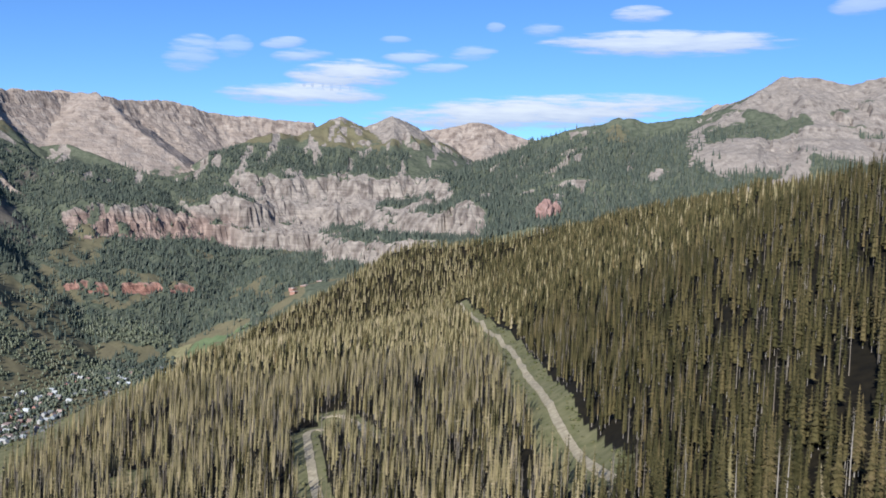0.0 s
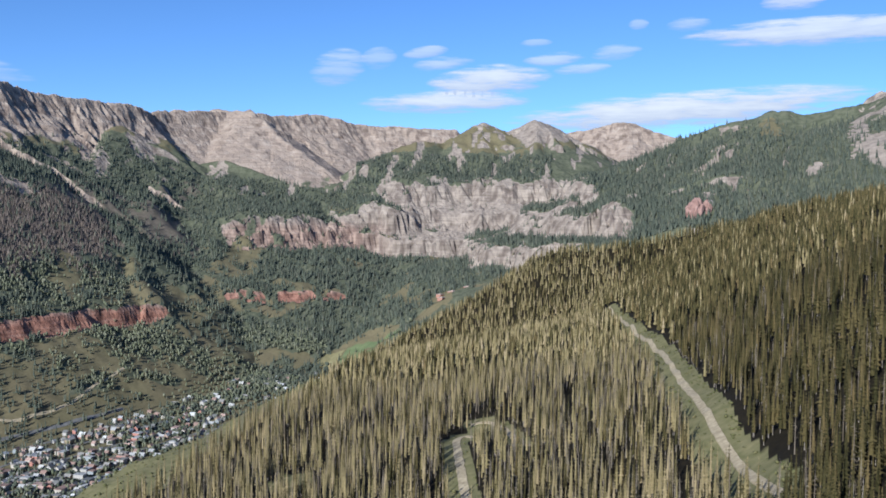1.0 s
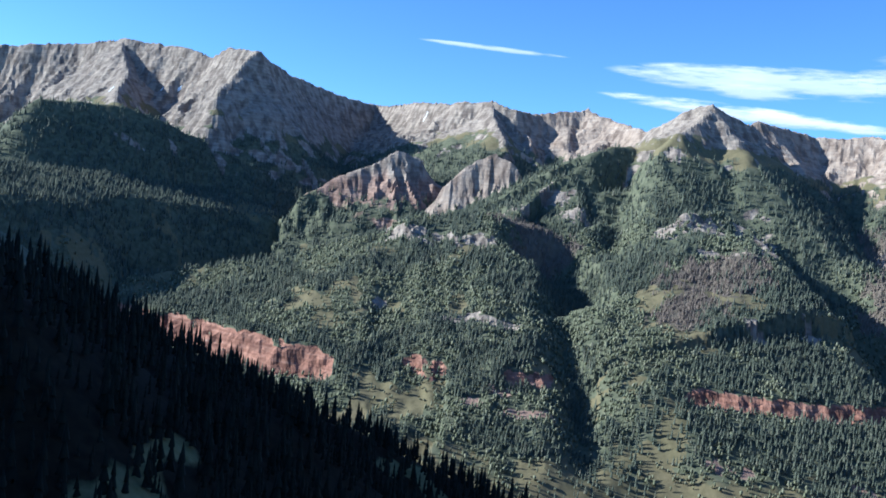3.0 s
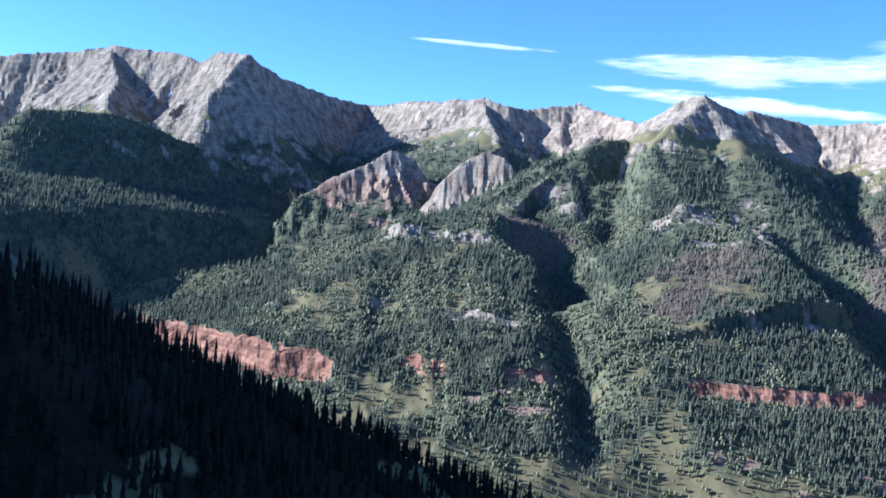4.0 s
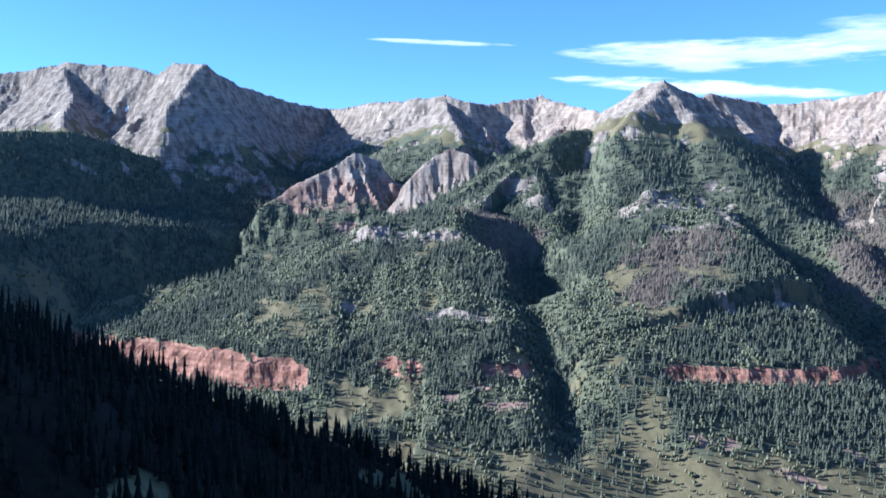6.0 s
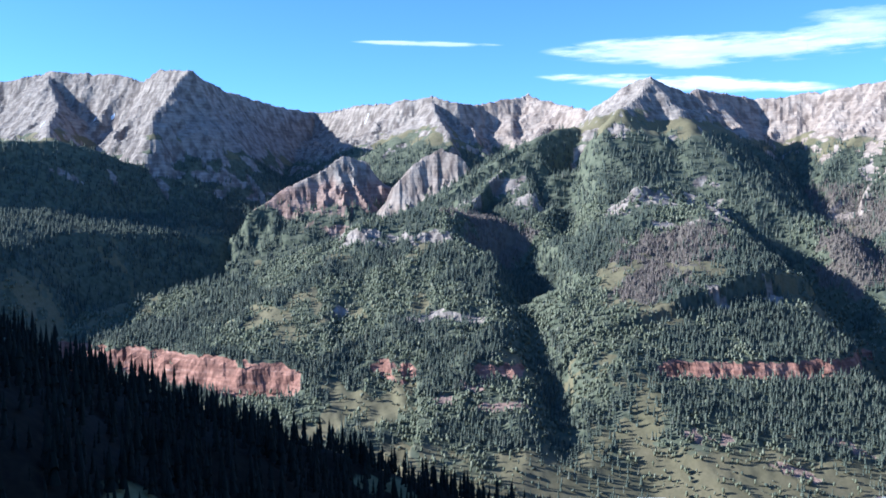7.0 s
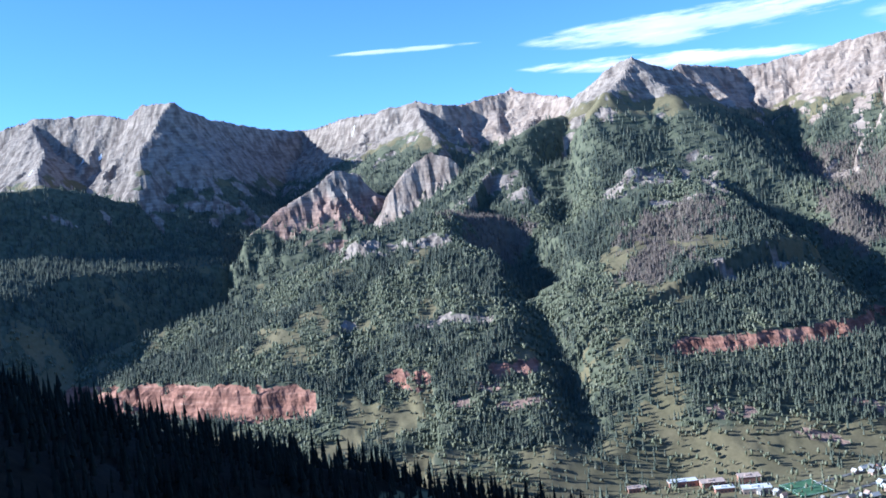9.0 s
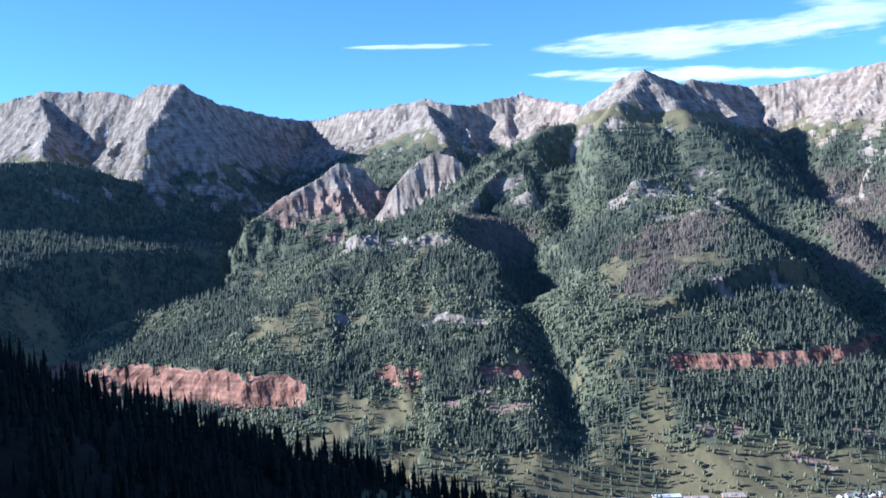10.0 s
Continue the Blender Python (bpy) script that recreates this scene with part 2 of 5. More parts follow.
    # sharp edges where a bench or a rounded top breaks off steeply
    for line, fall, most, reach, hills in SCARPS:
        cut = np.zeros_like(h)
        for n, ((ax, ay), (bx, by)) in enumerate(zip(line[:-1], line[1:])):
            k = ((wx - ax) * (bx - ax) + (wy - ay) * (by - ay)) / ((bx - ax) ** 2 + (by - ay) ** 2)
            d = ((wx - ax) * (by - ay) - (wy - ay) * (bx - ax)) / math.hypot(bx - ax, by - ay)
            inside = (k >= 0) & (k < (1.4 if n == len(line) - 2 else 1)) & (d > 0) & (d < reach)
            ease = smooth(0, 0.9, k) if n == 0 else 1
            cut = np.where(inside, np.maximum(cut, ease * np.minimum(fall * d, most) * smooth(reach, 0.55 * reach, d)), cut)
        h = np.where(np.isin(owner, [i for i, q in enumerate(RIDGES) if q[0].startswith(hills)]), h - np.minimum(cut, np.maximum(h - floor_height(x, y) - 60, 0)), h)
    r = np.hypot(x, y)
    far = smooth(1350, 1700, r) * (owner != -1) * smooth(2, 40, h - floor_height(x, y))
    h = h + far * (9 * fbm(x / 70, y / 70, 4, 70) + smooth(560, 800, h) * (7 * ridged(x / 90, y / 90, 3, 75) + 3 * ridged(x / 27, y / 27, 2, 78)))
    # thin beds in the bare rock
    beds = h + 14 * fbm(x / 120, y / 120, 3, 90)
    h = h + far * smooth(640, 760, h) * smooth(-0.15, 0.25, fbm(x / 300, y / 300, 2, 95)) * (3.5 * np.sin(beds * 2 * np.pi / 52) + 1.5 * np.sin(beds * 2 * np.pi / 23))
    # strata: steps in the slope where harder beds crop out
    step = np.zeros_like(h)
    az = np.degrees(np.arctan2(-x, y))
    flute = ridged(x / 34, y / 34, 2, 120)
    for level, high, soft, seed, a0, a1, cut in STRATA:
        mask = smooth(a0 - 1.5, a0 + 0.5, az) * (1 - smooth(a1 - 0.5, a1 + 1.5, az)) * far * smooth(cut - 0.12, cut + 0.12, fbm(x / 150, y / 150, 4, seed))
        u = (h - level - (45 if -2.5 < a0 < 2 else 14) * fbm(x / 240, y / 240, 3, seed + 3) - (7 if level < 300 else 17) * flute) / soft
        h = h + mask * high * np.tanh(u) * np.exp(-(u / 4) ** 2)
        step = np.maximum(step, mask * np.exp(-(u / 1.5) ** 2))
    return h, owner, step


# level, half height, softness, seed, from and to which bearing, how broken
STRATA = [
    (149, 21, 11, 101, 78.5, 91.5, -0.6),
    (166, 9, 7, 102, 65, 73, -0.05),
    (172, 9, 6, 103, 45, 56, -0.25),
    (192, 13, 9, 105, 26, 38.5, -0.5),
    (207, 11, 8, 107, 15, 21.5, -0.14),
    (300, 5, 5, 109, 49.5, 56, 0.15),
    (262, 5, 5, 110, 67, 78, 0.2),
    (372, 38, 22, 111, 11.5, 21.5, -0.3),
    (345, 42, 12, 113, -2, 13, -0.6),
    (430, 46, 13, 115, -2, 13.5, -0.6),
    (520, 40, 14, 117, 0, 12, -0.4),
    (418, 9, 7, 119, 69, 76, -0.1),
]

# ---- ground sheet on rings round the flight ----
CX, CY = -20.0, 15.0
bearings = np.radians(np.concatenate([np.arange(-40, 126, 0.155), np.arange(126, 320, 3.0)]))
rings = np.concatenate([[0.02, 40], np.arange(80, 400, 14), np.arange(400, 1400, 13), np.arange(1400, 3500, 8), np.arange(3500, 4925, 10)])
BB, RR = np.meshgrid(bearings, rings)
GX, GY = CX - RR * np.sin(BB), CY + RR * np.cos(BB)
GH, GO, GS = land(GX, GY)
nr, nb = GX.shape
dr, db = np.gradient(rings)[:, None], (np.gradient(bearings)[None, :] * RR)
steep = np.hypot(np.gradient(GH, axis=0) / dr, np.gradient(GH, axis=1) / np.maximum(np.abs(db), 2))
names = [q[0] for q in RIDGES]


def apart_from(x, y, line, left, right):
    """True where a place keeps clear of a line in plan, by its own width on each side."""
    ok = np.ones(x.shape, dtype=bool)
    for (ax, ay), (bx, by) in zip(line[:-1], line[1:]):
        vx, vy = bx - ax, by - ay
        k = np.clip(((x - ax) * vx + (y - ay) * vy) / (vx * vx + vy * vy), 0, 1)
        dx, dy = x - ax - k * vx, y - ay - k * vy
        side = vx * dy - vy * dx
        d = np.hypot(dx, dy)
        ok &= ~((side >= 0) & (d < left) | (side < 0) & (d < right))
    return ok


TRACK = [(64, 320), (58, 424), (58, 500), (57, 590), (57, 712), (52, 864), (48, 1010), (44, 1150), (40, 1300), (34, 1450)]
BEND = [(-48, 395), (-52, 423), (-60, 462), (-71, 523), (-77, 557), (-72, 569), (-66, 560)]
SPUR_TRACK = [(-72, 592), (-63, 595), (-53, 582), (-30, 513)]


def clear(x, y):
    ok = apart_from(x, y, TRACK, 12, 10)
    ok &= apart_from(x, y, BEND, 9, 7) & apart_from(x, y, SPUR_TRACK, 6, 6)
    ok &= np.hypot((x + 62) / 1.0, (y - 575) / 1.8) > 11
    ok &= np.hypot(x + 158, (y - 487) / 1.6) > 12
    return ok


# patches on the slopes: place, half width across and along the slope
ROCKS = [
    (-2115, 1391, 71, 34),
    (-2145, 1306, 31, 38),
    (-2105, 1497, 14, 74),
    (-2024, 1526, 31, 110),
    (-1975, 1362, 67, 10),
    (-2343, 641, 68, 8),
    (-2293, 698, 27, 10),
    (-1697, 1282, 31, 8),
    (-1681, 1417, 25, 16),
    (-1934, 678, 46, 8),
    (-1871, 778, 32, 8),
    (-2141, 2144, 24, 38),
    (-2335, 2179, 36, 20),
    (-2017, 1957, 47, 16),
    (-2537, 1162, 55, 24),
    (-2434, 1185, 45, 40),
    (-2470, 1025, 45, 28),
    (-3268, 76, 15, 12),
    (-2440, 1482, 24, 24),
    (-3187, -59, 39, 8),
]
REDS = [
    (-1674, 699, 25, 8),
    (-1606, 727, 59, 8),
    (-1664, 626, 25, 8),
    (-1385, 1065, 12, 12),
    (-1410, 1024, 24, 8),
    (-1295, 1135, 38, 8),
    (-1310, 1261, 40, 8),
    (-1570, 1090, 23, 8),
]
MEADOWS = [
    (-2302, 442, 29, 70),
    (-2221, 372, 19, 54),
    (-2214, 305, 37, 38),
    (-2015, 409, 34, 26),
    (-1473, 719, 54, 28),
    (-1520, 992, 30, 54),
    (-1478, 939, 49, 20),
    (-1769, 1293, 49, 30),
    (-1687, 1145, 28, 16),
    (-1640, 1310, 70, 24),
    (-2566, 2179, 66, 28),
    (-3207, 1496, 70, 42),
    (-3757, 889, 87, 38),
    (-2216, 781, 26, 44),
    (-1301, 2170, 36, 68),
    (-1249, 2401, 31, 52),
    (-1211, 1639, 46, 42),
    (-1095, 1929, 75, 38),
]
BROWNS = [
    (-1858, 1249, 112, 110),
    (-1887, 1348, 91, 76),
    (-1782, 1139, 59, 48),
    (-2316, 1009, 113, 86),
    (-1800, 1761, 84, 110),
]
CONIFERS = [
    (-1728, 692, 70, 60),
    (-2276, 221, 192, 108),
    (-1582, 1379, 175, 68),
    (-1413, 1163, 183, 58),
    (-2220, 635, 77, 76),
    (-1696, 881, 32, 110),
    (-1548, 678, 94, 38),
    (-2343, 1486, 155, 92),
    (-1612, 1161, 66, 56),
]
ASPENS = [
    (-2098, 668, 74, 98),
    (-1698, 1001, 88, 84),
    (-1596, 914, 41, 50),
    (-1825, 589, 64, 38),
    (-2430, 196, 82, 54),
    (-1892, 944, 94, 98),
    (-2345, 493, 80, 110),
    (-1394, 2005, 138, 100),
    (-1093, 2094, 161, 68),
]
ROCKS_EAST = [
    (-1692, 2410, 55, 38),
    (-1626, 2465, 43, 27),
    (-1815, 3170, 34, 133),
    (-1706, 3376, 46, 138),
    (-2218, 2237, 29, 46),
    (-1944, 2405, 21, 85),
    (-1702, 3064, 23, 96),
    (-1766, 2908, 68, 31),
    (-1899, 2879, 18, 126),
    (127, 2769, 19, 35),
    (401, 2832, 15, 26),
    (309, 2537, 17, 33),
    (575, 2525, 21, 24),
    (732, 2711, 26, 103),
    (715, 2545, 39, 72),
]


def within(x, y, patches, fray=2.4):
    """How far a place lies inside any of the patches, 0 to 1, with frayed edges."""
    out = np.zeros(x.shape)
    for cx, cy, wide, long in patches:
        r = math.hypot(cx, cy)
        ux, uy = cx / r, cy / r
        reach = 1.8 * max(wide, long) + 40
        m = (np.abs(x - cx) < reach) & (np.abs(y - cy) < reach)
        dx, dy = x[m] - cx, y[m] - cy
        size = 12 + 0.25 * min(wide, long)
        q = ((dx * -uy + dy * ux) / (wide + 2)) ** 2 + ((dx * ux + dy * uy) / (long + 6)) ** 2 + fray * fbm(x[m] / size, y[m] / size, 4, 230)
        out[m] = np.maximum(out[m], smooth(1.1, 0.65, q))
    return out


def cover(x, y, h, owner, steep, step):
    """How much bare rock, meadow, red rock and dead wood there is, 0 to 1."""
    n1, n2, n3 = fbm(x / 200, y / 200, 4, 200), fbm(x / 60, y / 60, 3, 210), fbm(x / 420, y / 420, 3, 220)
    far = owner >= 0
    line = 720 + 90 * n1 + 60 * n2
    for k, up in (("twin_peaks", -30), ("twin_spur_a", -30), ("twin_spur_b", -30), ("south_ridge", 90), ("far_rim", -120), ("far_peak", -200), ("mesa_rim", -70), ("pyramid", -30), ("pyramid_spur_left", -30), ("pyramid_spur_right", -30), ("left_massif", -40), ("massif_east", -40), ("east_pyramid", -60)):
        line = np.where(owner == names.index(k), line + up, line)
    peak = np.isin(owner, [names.index(k) for k in ("pyramid", "pyramid_spur_left", "pyramid_spur_right")])
    line = np.where(peak, 690 + 60 * n2, line)
    apron = peak * 45.0
    alpine = smooth(0, 50, h - line) * far
    rock = np.maximum(smooth(1.0, 1.35, steep + 0.4 * n2) * far * smooth(380, 560, h + 120 * n1), smooth(25, 100, h - line - apron + 90 * n2) * far)
    rock = np.where(np.isin(owner, [names.index(k) for k in ("left_hill", "left_hill_low", "mid_spur", "dome", "dome_right", "dome_back", "dome_front", "dome_bench", "brown_spur", "brown_back", "brown_knob", "pyramid_spur_left")]), rock * smooth(720, 790, h), rock)
    rock = np.maximum(rock, smooth(0.25, 0.55, step + 0.3 * n2) * smooth(0.45, 0.75, steep))
    rock = np.where(np.isin(owner, [names.index(k) for k in ("twin_peaks", "twin_spur_a", "twin_spur_b")]) & (h > 560) & (np.degrees(np.arctan2(-x, y)) + 3 * n1 > 5.5), rock * smooth(800, 860, h + 60 * n2), rock)
    for k, low in (("grey_knob", 560), ("grey_shelf", 500), ("crag_row", 690), ("pale_crest", 720), ("far_rim", 560), ("far_peak", 600), ("east_pyramid", 545)):
        rock = np.where(owner == names.index(k), np.maximum(rock, smooth(low - 40, low + 60, h + 70 * n2)), rock)
    az = np.degrees(np.arctan2(-x, y))
    face = np.isin(owner, [names.index(k) for k in ("twin_peaks", "twin_spur_a", "twin_spur_b", "east_bench")]) * smooth(13.5, 11, az + 6 * n2) * smooth(290, 320, h) * smooth(590, 540, h + 160 * n2)
    rock = np.maximum(rock, face * smooth(-0.45, -0.25, n2))
    chute = np.isin(owner, [names.index(k) for k in ("twin_peaks", "twin_spur_a", "twin_spur_b", "east_bench")]) * smooth(480, 540, h) * smooth(0.12, 0.24, fbm(x / 45 + h / 300, y / 190, 3, 260))
    rock = np.maximum(rock, 0.9 * chute)
    scree = np.isin(owner, [names.index("south_ridge"), names.index("south_spur_b")]) * smooth(-14.6, -16.6, az + 3 * n2) * smooth(0.0, -0.25, n1 - smooth(620, 850, h) * 0.2 - 0.15)
    rock = np.maximum(np.maximum(rock, scree), np.maximum(0.8 * within(x, y, ROCKS + REDS), within(x, y, ROCKS_EAST)))
    grass = np.maximum(alpine * (1 - rock), 0)
    foot = smooth(105, 30, h + 90 * n1 + np.maximum(0, y - 1900) * 0.3) * (owner != -1)
    patch = smooth(0.19, 0.3, n1 + 0.5 * n2 - 0.12 * smooth(300, 420, h)) * (owner != -1) * smooth(650, 300, h)
    foot = np.maximum(foot, smooth(0.0, 0.3, n2 + 0.6 * n1 + 0.28) * far * smooth(44, 38, az) * smooth(18, 25, az) * smooth(300, 200, h))
    verge = (owner == -1) * smooth(-236, -262, x + 25 * n2 + np.maximum(0, y - 1250) * 0.6) * smooth(2300, 1500, y) * smooth(260, 360, y)
    verge = np.maximum(verge, (owner == -1) * ~clear(x, y))
    grass = np.maximum(np.maximum(grass, verge), np.maximum(0.92 * foot, patch) * (1 - rock))
    field = smooth(1.2, 0.9, ((x + 590) / 100) ** 2 + ((y - 2370) / 105) ** 2 + 0.4 * n2)
    field = np.maximum(field, smooth(1.2, 0.9, ((x + 420) / 42) ** 2 + ((y - 2430) / 45) ** 2 + 0.4 * n2))
    grass = np.maximum(grass, np.maximum(field, smooth(1.2, 0.8, ((x + 2360) / 60) ** 2 + ((y - 520) / 34) ** 2 + 0.6 * n2)))
    grass = np.maximum(grass, within(x, y, MEADOWS)) * (1 - within(x, y, CONIFERS + ASPENS))
    grass = np.where(owner == names.index("dome_front"), grass * smooth(90, 60, h), grass)
    red = smooth(235, 205, h + 30 * n2) * (owner != -1) * (0.22 + 0.78 * smooth(0.1, 0.3, step))
    az = np.degrees(np.arctan2(-x, y))
    red = np.maximum(red, 0.4 * smooth(430, 390, h + 20 * n2) * smooth(11, 15, az) * smooth(24, 21, az) * far)
    dead = np.isin(owner, [names.index(k) for k in ("brown_spur", "brown_back", "brown_knob", "mesa_spur_c", "mesa_spur_a", "mesa_rim")]) * smooth(-0.4, 0.1, n3 + 0.6 * n1 + 0.1 + 0.5 * n2) * smooth(250, 400, h + 80 * n2) * smooth(600, 480, h + 80 * n2)
    red = np.maximum(red, 0.55 * within(x, y, REDS))
    red = np.maximum(red, 0.5 * (owner == names.index("grey_shelf")) * smooth(600, 560, h + 40 * n2))
    dead = np.maximum(dead * smooth(1750, 1950, y), within(x, y, BROWNS, 1.6))
    pale = np.isin(owner, [names.index(k) for k in ("far_rim", "far_peak", "mesa_rim", "east_pyramid", "pale_crest", "grey_knob")]) * 1.0
    pale = np.maximum(pale, 0.35 * within(x, y, ROCKS))
    return rock, grass, red, dead, pale


CROCK, CGRASS, CRED, CDEAD, CPALE = cover(GX, GY, GH, GO, steep, GS)


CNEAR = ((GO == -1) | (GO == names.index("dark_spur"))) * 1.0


class Mat:
    """A node material with short ways to make noise, ramps and mixes."""

    def __init__(self, name, rough=0.9):
        self.m = bpy.data.materials.new(name)
        self.m.use_nodes = True
        self.n, self.l = self.m.node_tree.nodes, self.m.node_tree.links
        self.b = self.n["Principled BSDF"]
        self.b.inputs["Roughness"].default_value = rough
        self.b.inputs["Specular IOR Level"].default_value = 0.15
        self.co = self.n.new("ShaderNodeTexCoord").outputs["Object"]

    def noise(self, size, detail=4, stretch=None, co=None):
        t = self.n.new("ShaderNodeTexNoise")
        t.inputs["Scale"].default_value, t.inputs["Detail"].default_value = 1.0 / size, detail
        src = co or self.co
        if stretch:
            mp = self.n.new("ShaderNodeMapping")
            mp.inputs["Scale"].default_value = stretch
            self.l.new(src, mp.inputs[0])
            src = mp.outputs[0]
        self.l.new(src, t.inputs["Vector"])
        return t.outputs["Fac"]

    def ramp(self, fac, *stops):
        r = self.n.new("ShaderNodeValToRGB")
        self.l.new(fac, r.inputs[0])
        e = r.color_ramp.elements
        while len(e) < len(stops):
            e.new(0.5)
        for q, (at, c) in zip(e, stops):
            q.position, q.color = at, c if len(c) == 4 else (*c, 1)
        return r.outputs[0]

    def mix(self, fac, a, b, how="MIX"):
        x = self.n.new("ShaderNodeMix")
        x.data_type, x.blend_type = "RGBA", how
        for value, at in ((fac, 0), (a, 6), (b, 7)):
            if isinstance(value, (int, float)):
                x.inputs[at].default_value = value
            elif isinstance(value, tuple):
                x.inputs[at].default_value = value
            else:
                self.l.new(value, x.inputs[at])
        return x.outputs[2]

    def math(self, op, a, b=0.0, clamp=False):
        x = self.n.new("ShaderNodeMath")
        x.operation, x.use_clamp = op, clamp
        for i, value in enumerate((a, b)):
            if isinstance(value, (int, float)):
                x.inputs[i].default_value = value
            else:
                self.l.new(value, x.inputs[i])
        return x.outputs[0]

    def attr(self, name):
        a = self.n.new("ShaderNodeAttribute")
        a.attribute_name = name
        return a.outputs["Fac"]

    def island(self):
        return self.n.new("ShaderNodeNewGeometry").outputs["Random Per Island"]

    def random(self):
        return self.n.new("ShaderNodeObjectInfo").outputs["Random"]

    def bump(self, height, strength=0.5, distance=1.0):
        b = self.n.new("ShaderNodeBump")
        b.inputs["Strength"].default_value, b.inputs["Distance"].default_value = strength, distance
        self.l.new(height, b.inputs["Height"])
        self.l.new(b.outputs[0], self.b.inputs["Normal"])
        return self

    def colour(self, c):
        if isinstance(c, tuple):
            self.b.inputs["Base Color"].default_value = c
        else:
            self.l.new(c, self.b.inputs["Base Color"])
        return self


def edge(mat, mask, size, soft=0.12, reach=0.5):
    """A mask whose edge frays with noise."""
    n = mat.math("MULTIPLY", mat.math("SUBTRACT", mat.noise(size, 5), 0.5), reach * 2)
    s = mat.math("ADD", mask, n)
    return mat.ramp(s, (0.5 - soft, (0, 0, 0)), (0.5 + soft, (1, 1, 1)))


def make_land():
    m = Mat("land", 0.95)
    forest = m.ramp(m.noise(14, 6), (0.3, (0.066, 0.072, 0.045)), (0.5, (0.104, 0.108, 0.068)), (0.72, (0.145, 0.142, 0.094)))
    brown = m.ramp(m.noise(12, 6), (0.3, (0.098, 0.082, 0.060)), (0.7, (0.165, 0.135, 0.105)))
    forest = m.mix(edge(m, m.attr("dead"), 30), forest, brown)
    meadow = m.mix(m.noise(90, 5), m.ramp(m.noise(9, 6), (0.3, (0.106, 0.098, 0.048)), (0.7, (0.162, 0.143, 0.076))), m.ramp(m.noise(6, 6), (0.3, (0.156, 0.124, 0.070)), (0.7, (0.222, 0.174, 0.104))))
    bed = m.noise(10, 6, (0.15, 0.15, 1.6))
    grey = m.mix(m.noise(130, 4), m.ramp(bed, (0.28, (0.155, 0.124, 0.100)), (0.5, (0.290, 0.236, 0.192)), (0.72, (0.420, 0.350, 0.290))), m.ramp(m.noise(22, 7), (0.3, (0.165, 0.131, 0.105)), (0.7, (0.400, 0.330, 0.272))))
    red = m.ramp(bed, (0.25, (0.17, 0.080, 0.056)), (0.5, (0.285, 0.140, 0.098)), (0.66, (0.36, 0.195, 0.140)), (0.8, (0.46, 0.335, 0.255)))
    pale = m.ramp(m.mix(0.5, bed, m.noise(40, 7)), (0.3, (0.220, 0.164, 0.126)), (0.5, (0.330, 0.254, 0.200)), (0.7, (0.420, 0.341, 0.278)))
    stone = m.mix(m.attr("red"), m.mix(m.attr("pale"), grey, pale), red)
    stone = m.mix(m.ramp(m.noise(24, 6, (1, 1, 0.16)), (0.40, (0, 0, 0)), (0.56, (1, 1, 1))), m.mix(1.0, stone, (0.55, 0.53, 0.54, 1), "MULTIPLY"), stone)
    split = m.n.new("ShaderNodeSeparateXYZ")
    m.l.new(m.n.new("ShaderNodeNewGeometry").outputs["Normal"], split.inputs[0])
    lie = m.math("ADD", split.outputs[2], m.math("MULTIPLY", m.math("SUBTRACT", m.noise(30, 5), 0.5), 0.3))
    scree = m.ramp(m.noise(16, 7), (0.3, (0.215, 0.172, 0.138)), (0.7, (0.345, 0.282, 0.232)))
    scree = m.mix(m.attr("red"), m.mix(m.attr("pale"), scree, pale), red)
    stone = m.mix(m.ramp(lie, (0.66, (0, 0, 0)), (0.80, (1, 1, 1))), stone, scree)
    # near forest floor: litter, with the shade between the trees in its colour
    shaded_litter = m.ramp(m.noise(5, 6), (0.3, (0.009, 0.007, 0.004)), (0.7, (0.024, 0.018, 0.009)))
    lush = m.ramp(m.noise(5, 6), (0.3, (0.140, 0.134, 0.056)), (0.7, (0.235, 0.202, 0.100)))
    meadow = m.mix(m.attr("near"), meadow, lush)
    c = m.mix(edge(m, m.attr("grass"), 16), m.mix(m.attr("near"), forest, shaded_litter), meadow)
    c = m.mix(edge(m, m.attr("rock"), 24, 0.1, 0.4), c, stone)
    m.colour(c)
    rough = m.math("MULTIPLY", m.mix(0.55, m.noise(8, 8), m.noise(20, 6, (1, 1, 0.22))), m.math("ADD", m.math("MULTIPLY", m.attr("rock"), 0.9), 0.1))
    m.bump(rough, 0.6, 11.0)
    return m.m


LAND = make_land()


def make_needles(name, a, b, c, d, source="hue"):
    """Foliage whose tone differs from tree to tree, and a little from branch to branch."""
    m = Mat(name, 0.85)
    own = m.attr("hue") if source == "hue" else m.random()
    value = m.math("ADD", m.math("MULTIPLY", own, 0.62), m.math("MULTIPLY", m.island(), 0.38))
    base = m.ramp(value, (0.05, a), (0.4, b), (0.7, c), (0.95, d))
    m.colour(m.mix(m.math("MULTIPLY", m.noise(0.9, 4), 0.8), base, m.mix(1.0, base, (0.45, 0.48, 0.40, 1), "MULTIPLY")))
    return m.m


